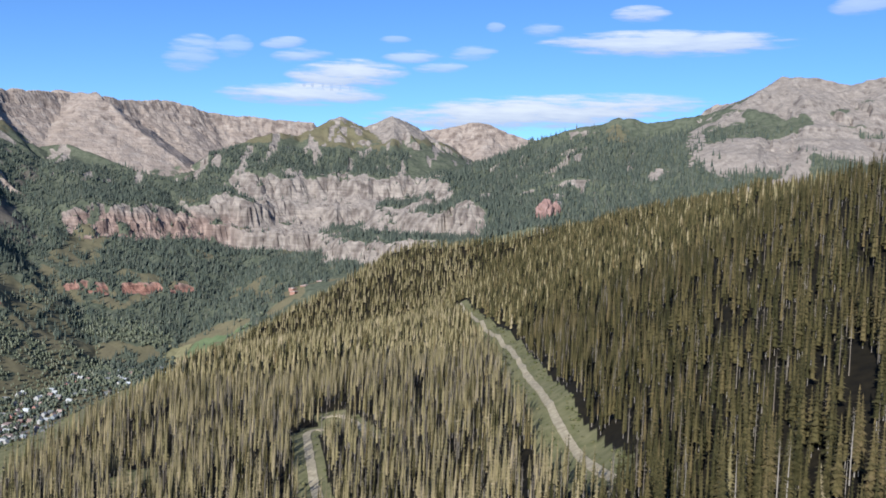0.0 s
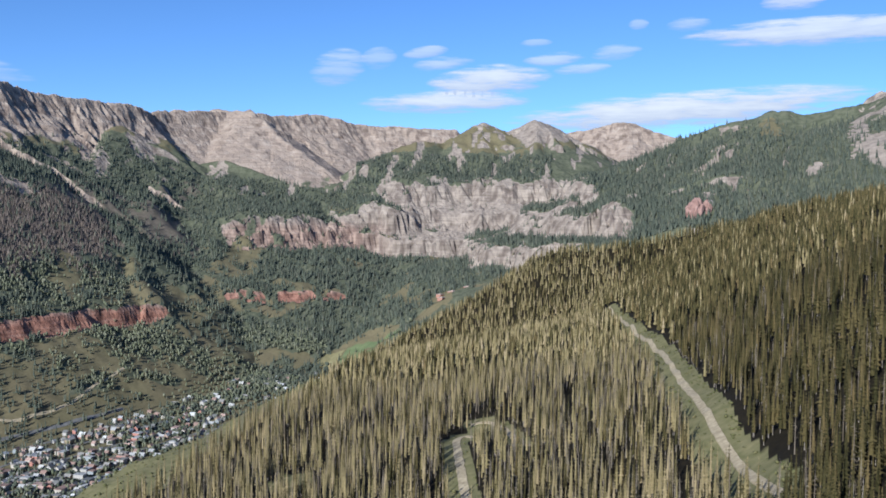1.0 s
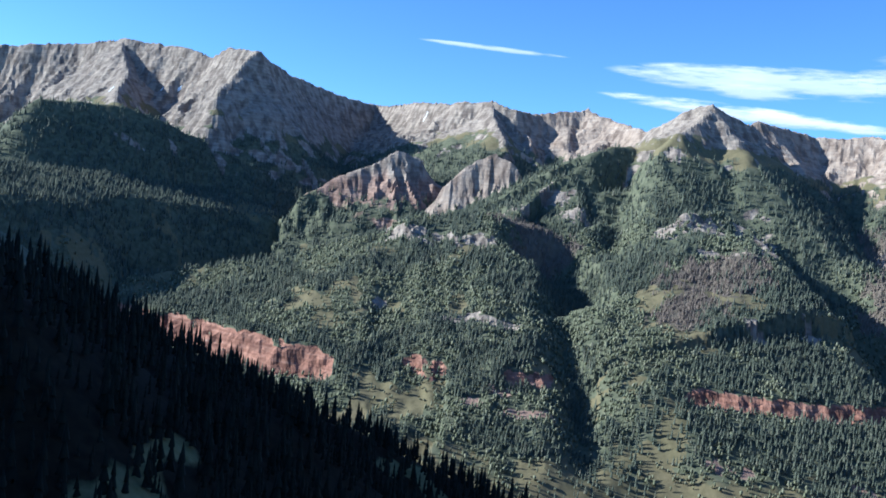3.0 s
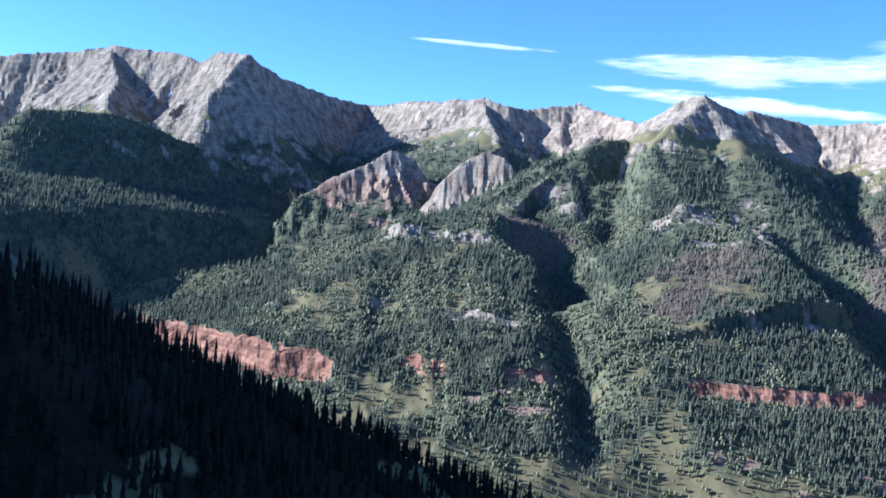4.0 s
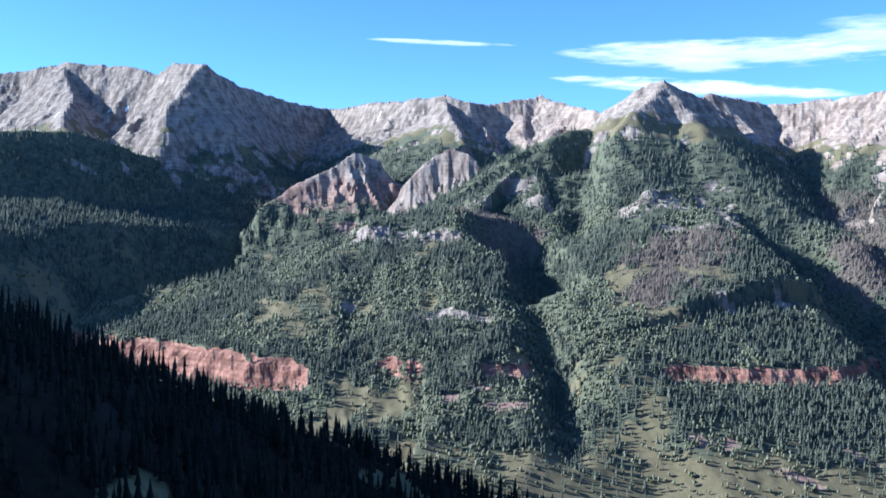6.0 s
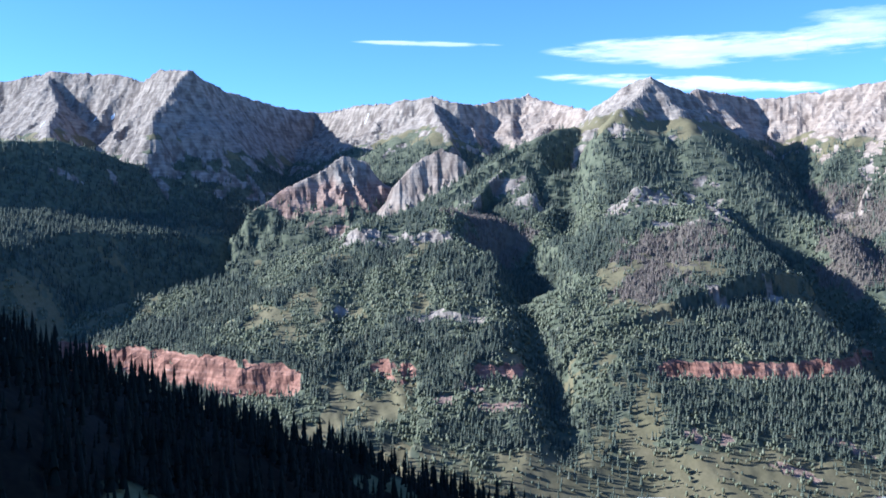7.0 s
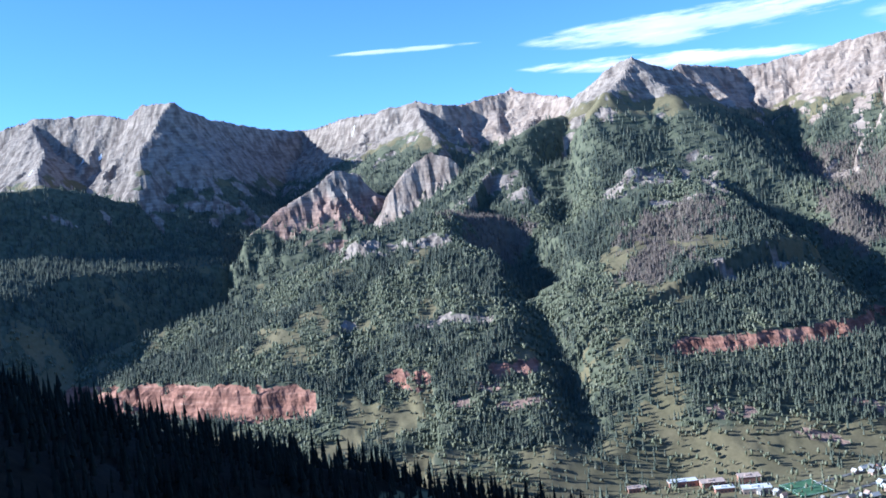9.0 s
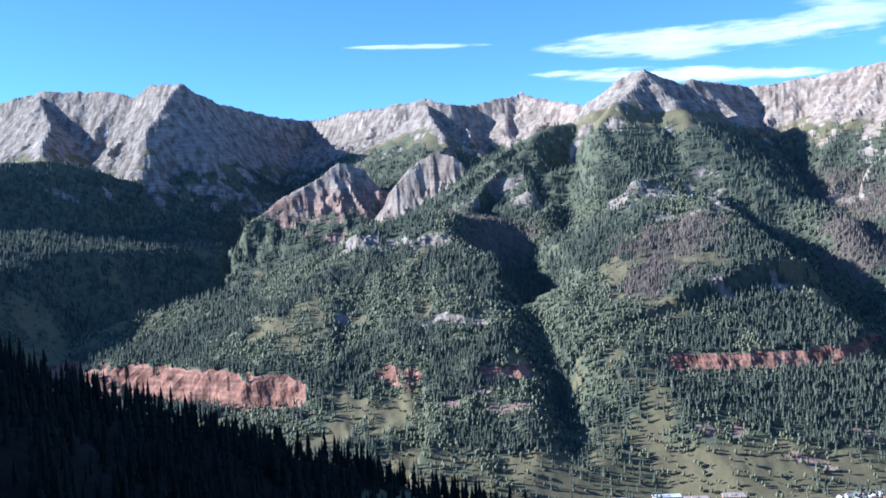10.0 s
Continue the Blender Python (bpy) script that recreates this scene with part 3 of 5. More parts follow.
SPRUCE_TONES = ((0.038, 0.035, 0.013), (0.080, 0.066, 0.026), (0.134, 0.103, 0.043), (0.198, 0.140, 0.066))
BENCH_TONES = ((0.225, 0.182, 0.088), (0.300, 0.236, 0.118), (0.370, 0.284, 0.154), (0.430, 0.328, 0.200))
DEAD_TONES = ((0.18, 0.142, 0.108), (0.24, 0.190, 0.148), (0.30, 0.245, 0.195), (0.15, 0.122, 0.092))
NEEDLES, NEEDLES_ONE = make_needles("spruce_needles", *SPRUCE_TONES), make_needles("spruce_needles_single", *SPRUCE_TONES, "object")
BENCH_NEEDLES, BENCH_ONE = make_needles("browned_needles", *BENCH_TONES), make_needles("browned_needles_single", *BENCH_TONES, "object")
DEADWOOD, DEAD_ONE = make_needles("dead_branches", *DEAD_TONES), make_needles("dead_branches_single", *DEAD_TONES, "object")
BROWNWOOD = make_needles("beetle_killed", (0.165, 0.124, 0.102), (0.210, 0.160, 0.134), (0.255, 0.200, 0.170), (0.150, 0.135, 0.10))
# spruce needles darkened so that the spur's shade sits in their colour
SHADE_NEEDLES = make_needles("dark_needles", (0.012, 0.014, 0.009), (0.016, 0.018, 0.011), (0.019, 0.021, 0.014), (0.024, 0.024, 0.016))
FAR_NEEDLES = make_needles("far_needles", (0.070, 0.080, 0.062), (0.100, 0.112, 0.086), (0.134, 0.142, 0.106), (0.170, 0.160, 0.122))
SHRUB = make_needles("shrub_leaves", (0.110, 0.112, 0.044), (0.145, 0.142, 0.060), (0.185, 0.168, 0.078), (0.225, 0.190, 0.100))
ASPEN = make_needles("aspen_leaves", (0.146, 0.156, 0.098), (0.184, 0.188, 0.122), (0.222, 0.220, 0.150), (0.262, 0.252, 0.184))
bark = Mat("bark", 0.95)
bark.colour(bark.ramp(bark.noise(0.5, 6, (3, 3, 0.6)), (0.3, (0.20, 0.165, 0.135)), (0.7, (0.42, 0.36, 0.30))))
BARK = bark.m
RNG = np.random.RandomState(11)


def ring_of(radius, z, sides, rng, rough=0.0, turn=0.0):
    a = np.arange(sides) * 2 * np.pi / sides + turn
    k = radius * (1 + rough * (rng.rand(sides) - 0.5))
    return np.stack([k * np.cos(a), k * np.sin(a), np.full(sides, z)], axis=-1)


def trunk_shape(height, radius, sides=5, lean=0.0):
    """A tapered trunk as vertices and triangles."""
    v = np.concatenate([ring_of(radius, -0.6, sides, RNG), ring_of(radius * 0.55, height * 0.55, sides, RNG), [[lean, 0, height]]])
    v[sides:2 * sides, 0] += lean * 0.5
    f = []
    for i in range(sides):
        j = (i + 1) % sides
        f += [(i, j, sides + j), (i, sides + j, sides + i), (sides + i, sides + j, 2 * sides)]
    return v, f


def conifer_shape(whorls, branches, height, radius, bottom, core=6, rng=RNG, broad=0.42):
    """A spruce crown one unit wide: drooping branch blades in whorls about a slim core."""
    v, f = [], []
    if core:
        a = ring_of(radius * 0.42, height * bottom, core, rng, 0.4)
        v += list(a) + [np.array([0, 0, height * 0.97])]
        f += [(i, (i + 1) % core, core) for i in range(core)]
    for w in range(whorls):
        k = (w + 0.5 * rng.rand()) / whorls
        z = height * (bottom + (1 - bottom) * k)
        reach = radius * (1 - k) ** 0.75 * (0.75 + 0.5 * rng.rand())
        if k < 0.15:
            reach *= 0.75
        turn = rng.rand() * 6.28
        for b in range(branches):
            a = turn + (b + 0.5 * rng.rand()) * 2 * np.pi / branches
            long = reach * (0.7 + 0.5 * rng.rand())
            wide = long * broad + 0.06 * radius
            drop = long * (0.35 + 0.35 * rng.rand())
            out, side = np.array([np.cos(a), np.sin(a), 0]), np.array([-np.sin(a), np.cos(a), 0])
            base = np.array([0, 0, z + 0.12 * long])
            n = len(v)
            v += [base, base + out * long * 0.55 + side * wide - [0, 0, drop * 0.7], base + out * long - [0, 0, drop], base + out * long * 0.55 - side * wide - [0, 0, drop * 0.7]]
            f += [(n, n + 1, n + 2), (n, n + 2, n + 3)]
    n = len(v)
    t = radius * 0.09
    v += [np.array([t, 0, height * 0.93]), np.array([-t, t, height * 0.93]), np.array([-t, -t, height * 0.93]), np.array([0, 0, height])]
    f += [(n, n + 1, n + 3), (n + 1, n + 2, n + 3), (n + 2, n, n + 3)]
    return np.array(v), f


def star_shape(tiers, sides, height, radius, bottom, rng=RNG):
    """A plainer crown for trees far away: stacked, jagged cones."""
    v, f = [], []
    for t in range(tiers):
        k = t / tiers
        a = ring_of(radius * (1 - 0.8 * k), height * (bottom + (1 - bottom) * k * 0.85), sides, rng, 0.7, rng.rand() * 3)
        a[:, 2] += (rng.rand(sides) - 0.5) * height * 0.08
        tip = height if t == tiers - 1 else height * (bottom + (1 - bottom) * min(1, (k + 1.25 / tiers)))
        n = len(v)
        v += list(a) + [np.array([0, 0, tip])]
        f += [(n + i, n + (i + 1) % sides, n + sides) for i in range(sides)]
    return np.array(v), f


def round_shape(height, radius, rng=RNG):
    """A low, lumpy broadleaf crown for trees far away."""
    v = [np.array([0, 0, height * 0.12])]
    sides = 4
    for z, r in ((0.38, 1.0), (0.72, 0.85)):
        v += list(ring_of(radius * r, height * z, sides, rng, 0.6, rng.rand() * 3) + (rng.rand(sides, 3) - 0.5) * radius * 0.35)
    v += [np.array([0, 0, height])]
    f = []
    for i in range(sides):
        j = (i + 1) % sides
        f += [(0, 1 + j, 1 + i), (1 + i, 1 + j, 5 + j), (1 + i, 5 + j, 5 + i), (5 + i, 5 + j, 9)]
    return np.array(v), f


def bare_shape(height, rng=RNG):
    """A dead tree: grey trunk with short bare branches."""
    v, f = trunk_shape(height, 0.24, 4)
    v, f = list(v), list(f)
    for i in range(14):
        z, a, long = height * (0.35 + 0.6 * rng.rand()), rng.rand() * 6.28, 0.5 + 1.0 * rng.rand()
        out, side = np.array([np.cos(a), np.sin(a), 0]), np.array([-np.sin(a), np.cos(a), 0])
        n = len(v)
        v += [np.array([0, 0, z - 0.14]), np.array([0, 0, z + 0.14]), out * long + [0, 0, z - 0.3 * long] + side * 0.15]
        f += [(n, n + 1, n + 2)]
    return np.array(v), f


def joined(name, shapes, places, turns, sizes, widths, which, material, label, category):
    """All the trees of one kind in one mesh: each shape set down at its places."""
    vs, fs, hues, base = [], [], [], 0
    for k, (v, f) in enumerate(shapes):
        m = which == k
        if not m.any():
            continue
        p, t, s, w = places[m], turns[m], sizes[m], widths[m]
        c, q = np.cos(t)[:, None], np.sin(t)[:, None]
        x, y = v[:, 0] * w[:, None], v[:, 1] * w[:, None]
        out = np.stack([x * c - y * q + p[:, :1], x * q + y * c + p[:, 1:2], v[:, 2] * s[:, None] + p[:, 2:3]], axis=-1)
        fa = np.array(f)[None] + (np.arange(len(p)) * len(v))[:, None, None] + base
        vs.append(out.reshape(-1, 3))
        fs.append(fa.reshape(-1, 3))
        hues.append(np.repeat(RNG.rand(len(p)), len(v)))
        base += len(p) * len(v)
    vs, fs = np.concatenate(vs).astype(np.float32), np.concatenate(fs).astype(np.int32)
    me = bpy.data.meshes.new(name)
    me.vertices.add(len(vs))
    me.vertices.foreach_set("co", vs.ravel())
    me.loops.add(fs.size)
    me.loops.foreach_set("vertex_index", fs.ravel())
    me.polygons.add(len(fs))
    me.polygons.foreach_set("loop_start", np.arange(0, fs.size, 3, dtype=np.int32))
    me.update(calc_edges=True)
    me.attributes.new("hue", "FLOAT", "POINT").data.foreach_set("value", np.concatenate(hues).astype(np.float32))
    me.materials.append(material)
    return tagged(new(name, me), label, category, kind="stuff")


def on_sheet(grid, x, y):
    """A value of the ground sheet at places in plan."""
    r, b = np.hypot(x - CX, y - CY), np.arctan2(-(x - CX), y - CY)
    b = np.where(b < bearings[0], b + 2 * np.pi, b)
    i, j = np.interp(r, rings, np.arange(nr)), np.interp(b, bearings, np.arange(nb))
    i0, j0 = np.minimum(i.astype(int), nr - 2), np.minimum(j.astype(int), nb - 2)
    u, v = i - i0, j - j0
    return (grid[i0, j0] * (1 - u) + grid[i0 + 1, j0] * u) * (1 - v) + (grid[i0, j0 + 1] * (1 - u) + grid[i0 + 1, j0 + 1] * u) * v


def sector(count, r0, r1, a0, a1):
    """Random places, even over the plan, between two distances and bearings."""
    r, a = np.sqrt(RNG.uniform(r0 ** 2, r1 ** 2, count)), np.radians(RNG.uniform(a0, a1, count))
    return CX - r * np.sin(a), CY + r * np.cos(a), r


def sheet(name, keep, label="", category="", kind=""):
    """One piece of the ground sheet: the quads for which keep is true."""
    idx = np.arange(nr * nb).reshape(nr, nb)
    nxt = np.roll(idx, -1, axis=1)
    quads = np.stack([idx[:-1], nxt[:-1], nxt[1:], idx[1:]], axis=-1)
    quads = quads[keep[:-1]]
    used, inv = np.unique(quads, return_inverse=True)
    me = bpy.data.meshes.new(name)
    me.vertices.add(len(used))
    me.vertices.foreach_set("co", np.stack([GX.ravel()[used], GY.ravel()[used], GH.ravel()[used]], axis=-1).astype(np.float32).ravel())
    me.loops.add(len(inv))
    me.loops.foreach_set("vertex_index", inv.astype(np.int32).ravel())
    me.polygons.add(len(quads))
    me.polygons.foreach_set("loop_start", np.arange(0, len(quads) * 4, 4, dtype=np.int32))
    me.polygons.foreach_set("use_smooth", CROCK.ravel()[quads[:, 0]] < 0.5)
    me.update(calc_edges=True)
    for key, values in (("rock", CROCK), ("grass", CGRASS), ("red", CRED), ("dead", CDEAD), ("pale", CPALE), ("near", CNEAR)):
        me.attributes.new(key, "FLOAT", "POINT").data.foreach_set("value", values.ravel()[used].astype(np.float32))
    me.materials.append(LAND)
    return tagged(new(name, me), label, category, kind=kind)


PIECES = [
    ("ground", None, "forested hillside and green valley floor", "ground", "structure"),
    ("mountain", "left_massif massif_east left_massif_spur left_massif_spur_b", "grey rocky massif with bare summits and wooded foot", "mountain", ""),
    ("mountain", "crag_row crag_row_spur grey_knob grey_shelf", "row of grey crags above pale broken cliffs", "mountain", ""),
    ("mountain", "pyramid pyramid_spur_left pyramid_spur_right pale_crest mid_spur", "pointed grey peak above green forested slopes", "mountain", ""),
    ("mountain", "mesa_rim mesa_spur_a mesa_spur_b mesa_spur_c", "long flat-topped mountain with pale cliffs over forest", "mountain", ""),
    ("mountain", "far_rim east_pyramid east_bench", "pale bare mountain rim at the valley head", "mountain", ""),
    ("mountain", "twin_peaks twin_spur_a twin_spur_b", "green twin peaks above a high grey cliff", "mountain", ""),
    ("mountain", "far_peak", "distant pale bare peak behind green mountains", "mountain", ""),
    ("mountain", "south_ridge south_spur_a south_spur_b", "dark forested ridge rising to a grey rock peak", "mountain", ""),
    ("foothill", "dome dome_right dome_bench dome_back dome_front", "rounded wooded foothill with red rock bands", "hill", ""),
    ("foothill", "brown_spur brown_back brown_knob", "wooded foothill with brown dead forest and red band", "hill", ""),
    ("foothill", "left_hill left_hill_low", "low forested hill lying partly in shade", "hill", ""),
]
for name, members, label, category, kind in PIECES:
    if not members:
        sheet(name, (GO < 0) | (GO == names.index("dark_spur")) | (GO == names.index("hill_behind")), label, category, kind)
        continue
    keep = np.isin(GO, [names.index(k) for k in members.split()])
    mountain = tagged(new(name), label, category, "mountains round the valley")
    bare, green = CROCK >= 0.5, (CROCK < 0.5) & (CGRASS >= 0.5)
    for part_name, mask, part_label in (("wooded_slope", ~bare & ~green, ""), ("bare_rock", bare, "weathered bare rock and cliffs"), ("meadow", green, "pale green open meadow")):
        if (keep & mask).sum() > 50:
            sheet(part_name, keep & mask, part_label, "", "stuff" if part_label else "").parent = mountain


# ---- forests ----
def stand(x, y):
    return np.stack([x, y, on_sheet(GH, x, y)], axis=-1)


LIVE = [conifer_shape(13, 5, 1.0, 0.1, b, 5, RNG, 0.34) for b in (0.1, 0.16, 0.24)] + [conifer_shape(8, 4, 1.0, 0.1, b, 5, RNG, 0.42) for b in (0.1, 0.16, 0.22)]
SNAGS = [bare_shape(20.0)]
# the hillside under the flight
x, y, r = sector(19500, 215, 760, -34, 34)
ok = (on_sheet(CGRASS, x, y) < 0.5) & clear(x, y) & (fbm(x / 22, y / 22, 3, 300) > -0.22) & (fbm(x / 13, y / 13, 2, 302) > -0.05 - 0.7 * smooth(120, 75, x)) & (RNG.rand(len(x)) < 1 - 0.15 * smooth(60, 110, x))
x, y, r = x[ok], y[ok], r[ok]
order = np.argsort(r + 1000 * ((x < -30) | (x > 150) | (r < 235)))
x, y, r = x[order], y[order], r[order]
tall = (13 + 8 * RNG.rand(len(x))) * (1 + 0.15 * smooth(40, 120, x)) * (0.55 + 0.45 * (RNG.rand(len(x)) > 0.28))
FIRST = 290
near_xy, near_tall = np.stack([x, y], axis=-1)[:FIRST], tall[:FIRST] * 1.18
x, y, r, tall = x[FIRST:], y[FIRST:], r[FIRST:], tall[FIRST:]
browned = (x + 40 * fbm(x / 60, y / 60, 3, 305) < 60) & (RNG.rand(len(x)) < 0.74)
bare = RNG.rand(len(x)) < np.where(browned, 0.3, 0.12)
P = stand(x, y)
turn = RNG.rand(len(x)) * 6.28
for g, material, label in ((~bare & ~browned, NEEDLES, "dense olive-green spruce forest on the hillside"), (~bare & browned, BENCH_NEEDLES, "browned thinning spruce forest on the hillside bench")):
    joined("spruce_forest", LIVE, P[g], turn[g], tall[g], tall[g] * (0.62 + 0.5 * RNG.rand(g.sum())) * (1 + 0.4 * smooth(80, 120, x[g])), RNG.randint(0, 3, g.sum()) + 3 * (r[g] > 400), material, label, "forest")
joined("dead_forest", SNAGS, P[bare], turn[bare], tall[bare] / 20, np.full(bare.sum(), 1.0), np.zeros(bare.sum(), int), DEADWOOD, "bare grey dead trees standing among the spruces", "dead trees")
trunks = [trunk_shape(0.6, 0.2, 4)]
pick = ~bare & (RNG.rand(len(x)) < 0.6)
joined("forest_trunks", trunks, P[pick], turn[pick], tall[pick], np.full(pick.sum(), 1.0), np.zeros(pick.sum(), int), BARK, "pale bare lower trunks of the hillside spruces", "tree trunks")

FARLIVE = [star_shape(3, 6, 1.0, 1.0, b) for b in (0.12, 0.2, 0.16)]
x, y, r = sector(46000, 740, 2150, -34, 30)
ok = (on_sheet(GO.astype(float), x, y) < 0) & (on_sheet(CGRASS, x, y) < 0.5) & clear(x, y) & (y > 0) & (on_sheet(GH, x, y) > 60)
ok &= x < np.interp(y, [0, 634, 1261, 1685, 1998, 2400], [330, 360, 376, 282, -40, -270])
x, y = x[ok], y[ok]
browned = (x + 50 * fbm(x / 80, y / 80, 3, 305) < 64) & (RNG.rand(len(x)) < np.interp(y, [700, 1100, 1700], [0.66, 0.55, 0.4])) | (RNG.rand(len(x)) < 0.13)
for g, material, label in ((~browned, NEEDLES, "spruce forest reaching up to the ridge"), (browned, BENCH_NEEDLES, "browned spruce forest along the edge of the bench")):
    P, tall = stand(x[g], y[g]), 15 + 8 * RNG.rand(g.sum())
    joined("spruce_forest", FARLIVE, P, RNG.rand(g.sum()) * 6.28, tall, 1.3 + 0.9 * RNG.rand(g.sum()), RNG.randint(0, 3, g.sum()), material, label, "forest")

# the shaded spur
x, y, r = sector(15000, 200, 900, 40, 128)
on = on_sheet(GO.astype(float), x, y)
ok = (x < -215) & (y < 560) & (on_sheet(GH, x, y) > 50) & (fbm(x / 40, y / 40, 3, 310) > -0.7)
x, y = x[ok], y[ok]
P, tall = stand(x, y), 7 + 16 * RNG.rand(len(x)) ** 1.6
joined("spruce_forest", [star_shape(3, 5, 1.0, 0.1, b) for b in (0.1, 0.2)], P, RNG.rand(len(x)) * 6.28, tall, tall * (0.8 + 0.6 * RNG.rand(len(x))), RNG.randint(0, 2, len(x)), SHADE_NEEDLES, "spruce forest on the shaded spur, needles darkened for shade", "forest")

# the mountainsides across the valley
DIST = np.gradient(GH, axis=0) / dr


def far_woods(count, r0, r1, a0, a1, shapes, material, tall, wide, label, name, want):
    x, y, r = sector(count, r0, r1, a0, a1)
    rise = on_sheet(DIST, x, y)
    bare = np.maximum(on_sheet(CROCK, x, y), on_sheet(CGRASS, x, y) * 0.93)
    ok = (RNG.rand(len(x)) > bare) & (on_sheet(GO.astype(float), x, y) > -2.5) & (rise > (-0.12 if r1 < 2700 else -0.4)) & (on_sheet(GH, x, y) < 760 - 170 * RNG.rand(len(x))) & want(x, y)
    ok &= ~((np.abs(on_sheet(GO.astype(float), x, y) + 1) < 0.5))
    x, y = x[ok], y[ok]
    P, h = stand(x, y), tall * (0.6 + 0.6 * RNG.rand(len(x)))
    return joined(name, shapes, P, RNG.rand(len(x)) * 6.28, h, h * wide * (0.7 + 0.6 * RNG.rand(len(x))), RNG.randint(0, len(shapes), len(x)), material, label, "forest")


def aspens(x, y):
    return fbm(x / 240, y / 240, 3, 330) + 0.25 * fbm(x / 50, y / 50, 2, 335) + within(x, y, ASPENS) - within(x, y, CONIFERS) > 0.0


FARSPRUCE = [star_shape(2, 5, 1.0, 1.0, b) for b in (0.08, 0.14, 0.1)]
CONES = [star_shape(1, 5, 1.0, 1.0, 0.05) for b in range(3)]
ROUND = [round_shape(1.0, 1.0) for b in range(3)]
far_woods(76000, 1350, 2350, 14, 104, FARSPRUCE, FAR_NEEDLES, 18, 0.14, "blue-green conifer woods across the valley", "conifer_woods", lambda x, y: ~aspens(x, y) & (on_sheet(CDEAD, x, y) < 0.25 + 0.9 * RNG.rand(len(x))))
far_woods(92000, 1350, 2600, 10, 104, ROUND, ASPEN, 11, 0.2, "light green aspen groves across the valley", "aspen_woods", lambda x, y: aspens(x, y) & (on_sheet(CDEAD, x, y) < 0.2 + 0.8 * RNG.rand(len(x))))
far_woods(85000, 2350, 3700, 2, 104, CONES, FAR_NEEDLES, 20, 0.14, "dark conifer woods high on the mountains", "conifer_woods", lambda x, y: (~aspens(x, y) | (np.hypot(x, y) > 2550) & (RNG.rand(len(x)) < 0.6)) & (on_sheet(CDEAD, x, y) < 0.25 + 0.9 * RNG.rand(len(x))))
far_woods(30000, 2300, 3500, -28, 2, CONES, FAR_NEEDLES, 20, 0.14, "dark conifer woods on the southern ridge", "conifer_woods", lambda x, y: x > -300)
far_woods(90000, 1700, 3000, 20, 70, CONES, BROWNWOOD, 14, 0.13, "reddish-brown beetle-killed forest on the slopes", "dead_woods", lambda x, y: on_sheet(CDEAD, x, y) > 0.15 + 0.7 * RNG.rand(len(x)))
far_woods(9000, 3700, 4200, 2, 14, CONES, FAR_NEEDLES, 20, 0.14, "dark conifer woods below the twin peaks", "conifer_woods", lambda x, y: on_sheet(GH, x, y) < 690)

# ---- near trees, each a thing of its own ----


def mesh_of(name, shape, material):
    v, f = shape
    me = bpy.data.meshes.new(name)
    me.from_pydata([tuple(q) for q in v], [], f)
    me.materials.append(material)
    return me


def tree_kind(name, trunk, crown, needles, label, crown_name="crown"):
    """One tree a metre tall: trunk and crown under an empty at its foot."""
    ob = tagged(new(name), label, "tree", "hillside trees")
    for part_name, shape, material in (("trunk", trunk, BARK), (crown_name, crown, needles)):
        piece = new(part_name, mesh_of(part_name, shape, material))
        piece.parent = ob
        if part_name == "branches":
            tagged(piece, kind="stuff")
    return ob


def bare_branches(rng):
    v, f = [], []
    for i in range(46):
        z, a = 0.3 + 0.68 * rng.rand(), rng.rand() * 6.28
        long = (0.03 + 0.05 * rng.rand()) * (1.25 - z)
        out, side = np.array([np.cos(a), np.sin(a), 0]), np.array([-np.sin(a), np.cos(a), 0])
        n = len(v)
        v += [np.array([0, 0, z - 0.004]), np.array([0, 0, z + 0.004]), out * long + [0, 0, z + 0.4 * long] + side * 0.006]
        f += [(n, n + 1, n + 2)]
    return np.array(v), f


slim = [trunk_shape(0.94, 0.011, 6) for i in range(3)]
KINDS = [
    tree_kind("spruce_tree", slim[0], conifer_shape(26, 9, 1.0, 0.12, 0.12, 6, RNG, 0.24), NEEDLES_ONE, "tall olive-green spruce with drooping branches on the hillside"),
    tree_kind("spruce_tree", slim[1], conifer_shape(24, 8, 1.0, 0.10, 0.22, 6, RNG, 0.24), NEEDLES_ONE, "slim olive-green spruce with a bare lower trunk"),
    tree_kind("spruce_tree", slim[2], conifer_shape(18, 7, 1.0, 0.115, 0.3, 6, RNG, 0.24), BENCH_ONE, "browned spruce with thinning crown on the hillside"),
    tree_kind("dead_tree", trunk_shape(0.98, 0.012, 6, 0.02), bare_branches(RNG), DEAD_ONE, "bare silver-grey dead spruce among living trees", "branches"),
]
for (px, py), tall_i in zip(near_xy, near_tall):
    k = int(RNG.choice(4, p=[0.5, 0.34, 0.04, 0.12]))
    z = float(on_sheet(GH, np.array([px]), np.array([py]))[0])
    copy_thing(KINDS[k], pose(float(px), float(py), z - 0.1, 0, 0, RNG.rand() * 360) @ Matrix.Diagonal((tall_i, tall_i, tall_i, 1)))
for kind in KINDS:
    for o in (*kind.children_recursive, kind):
        bpy.data.objects.remove(o)


# ---- tracks, streets and the field ----
def make_plain(name, a, b, size=4, rough=0.95):
    m = Mat(name, rough)
    m.colour(m.ramp(m.noise(size, 6), (0.3, a), (0.7, b)))
    return m.m


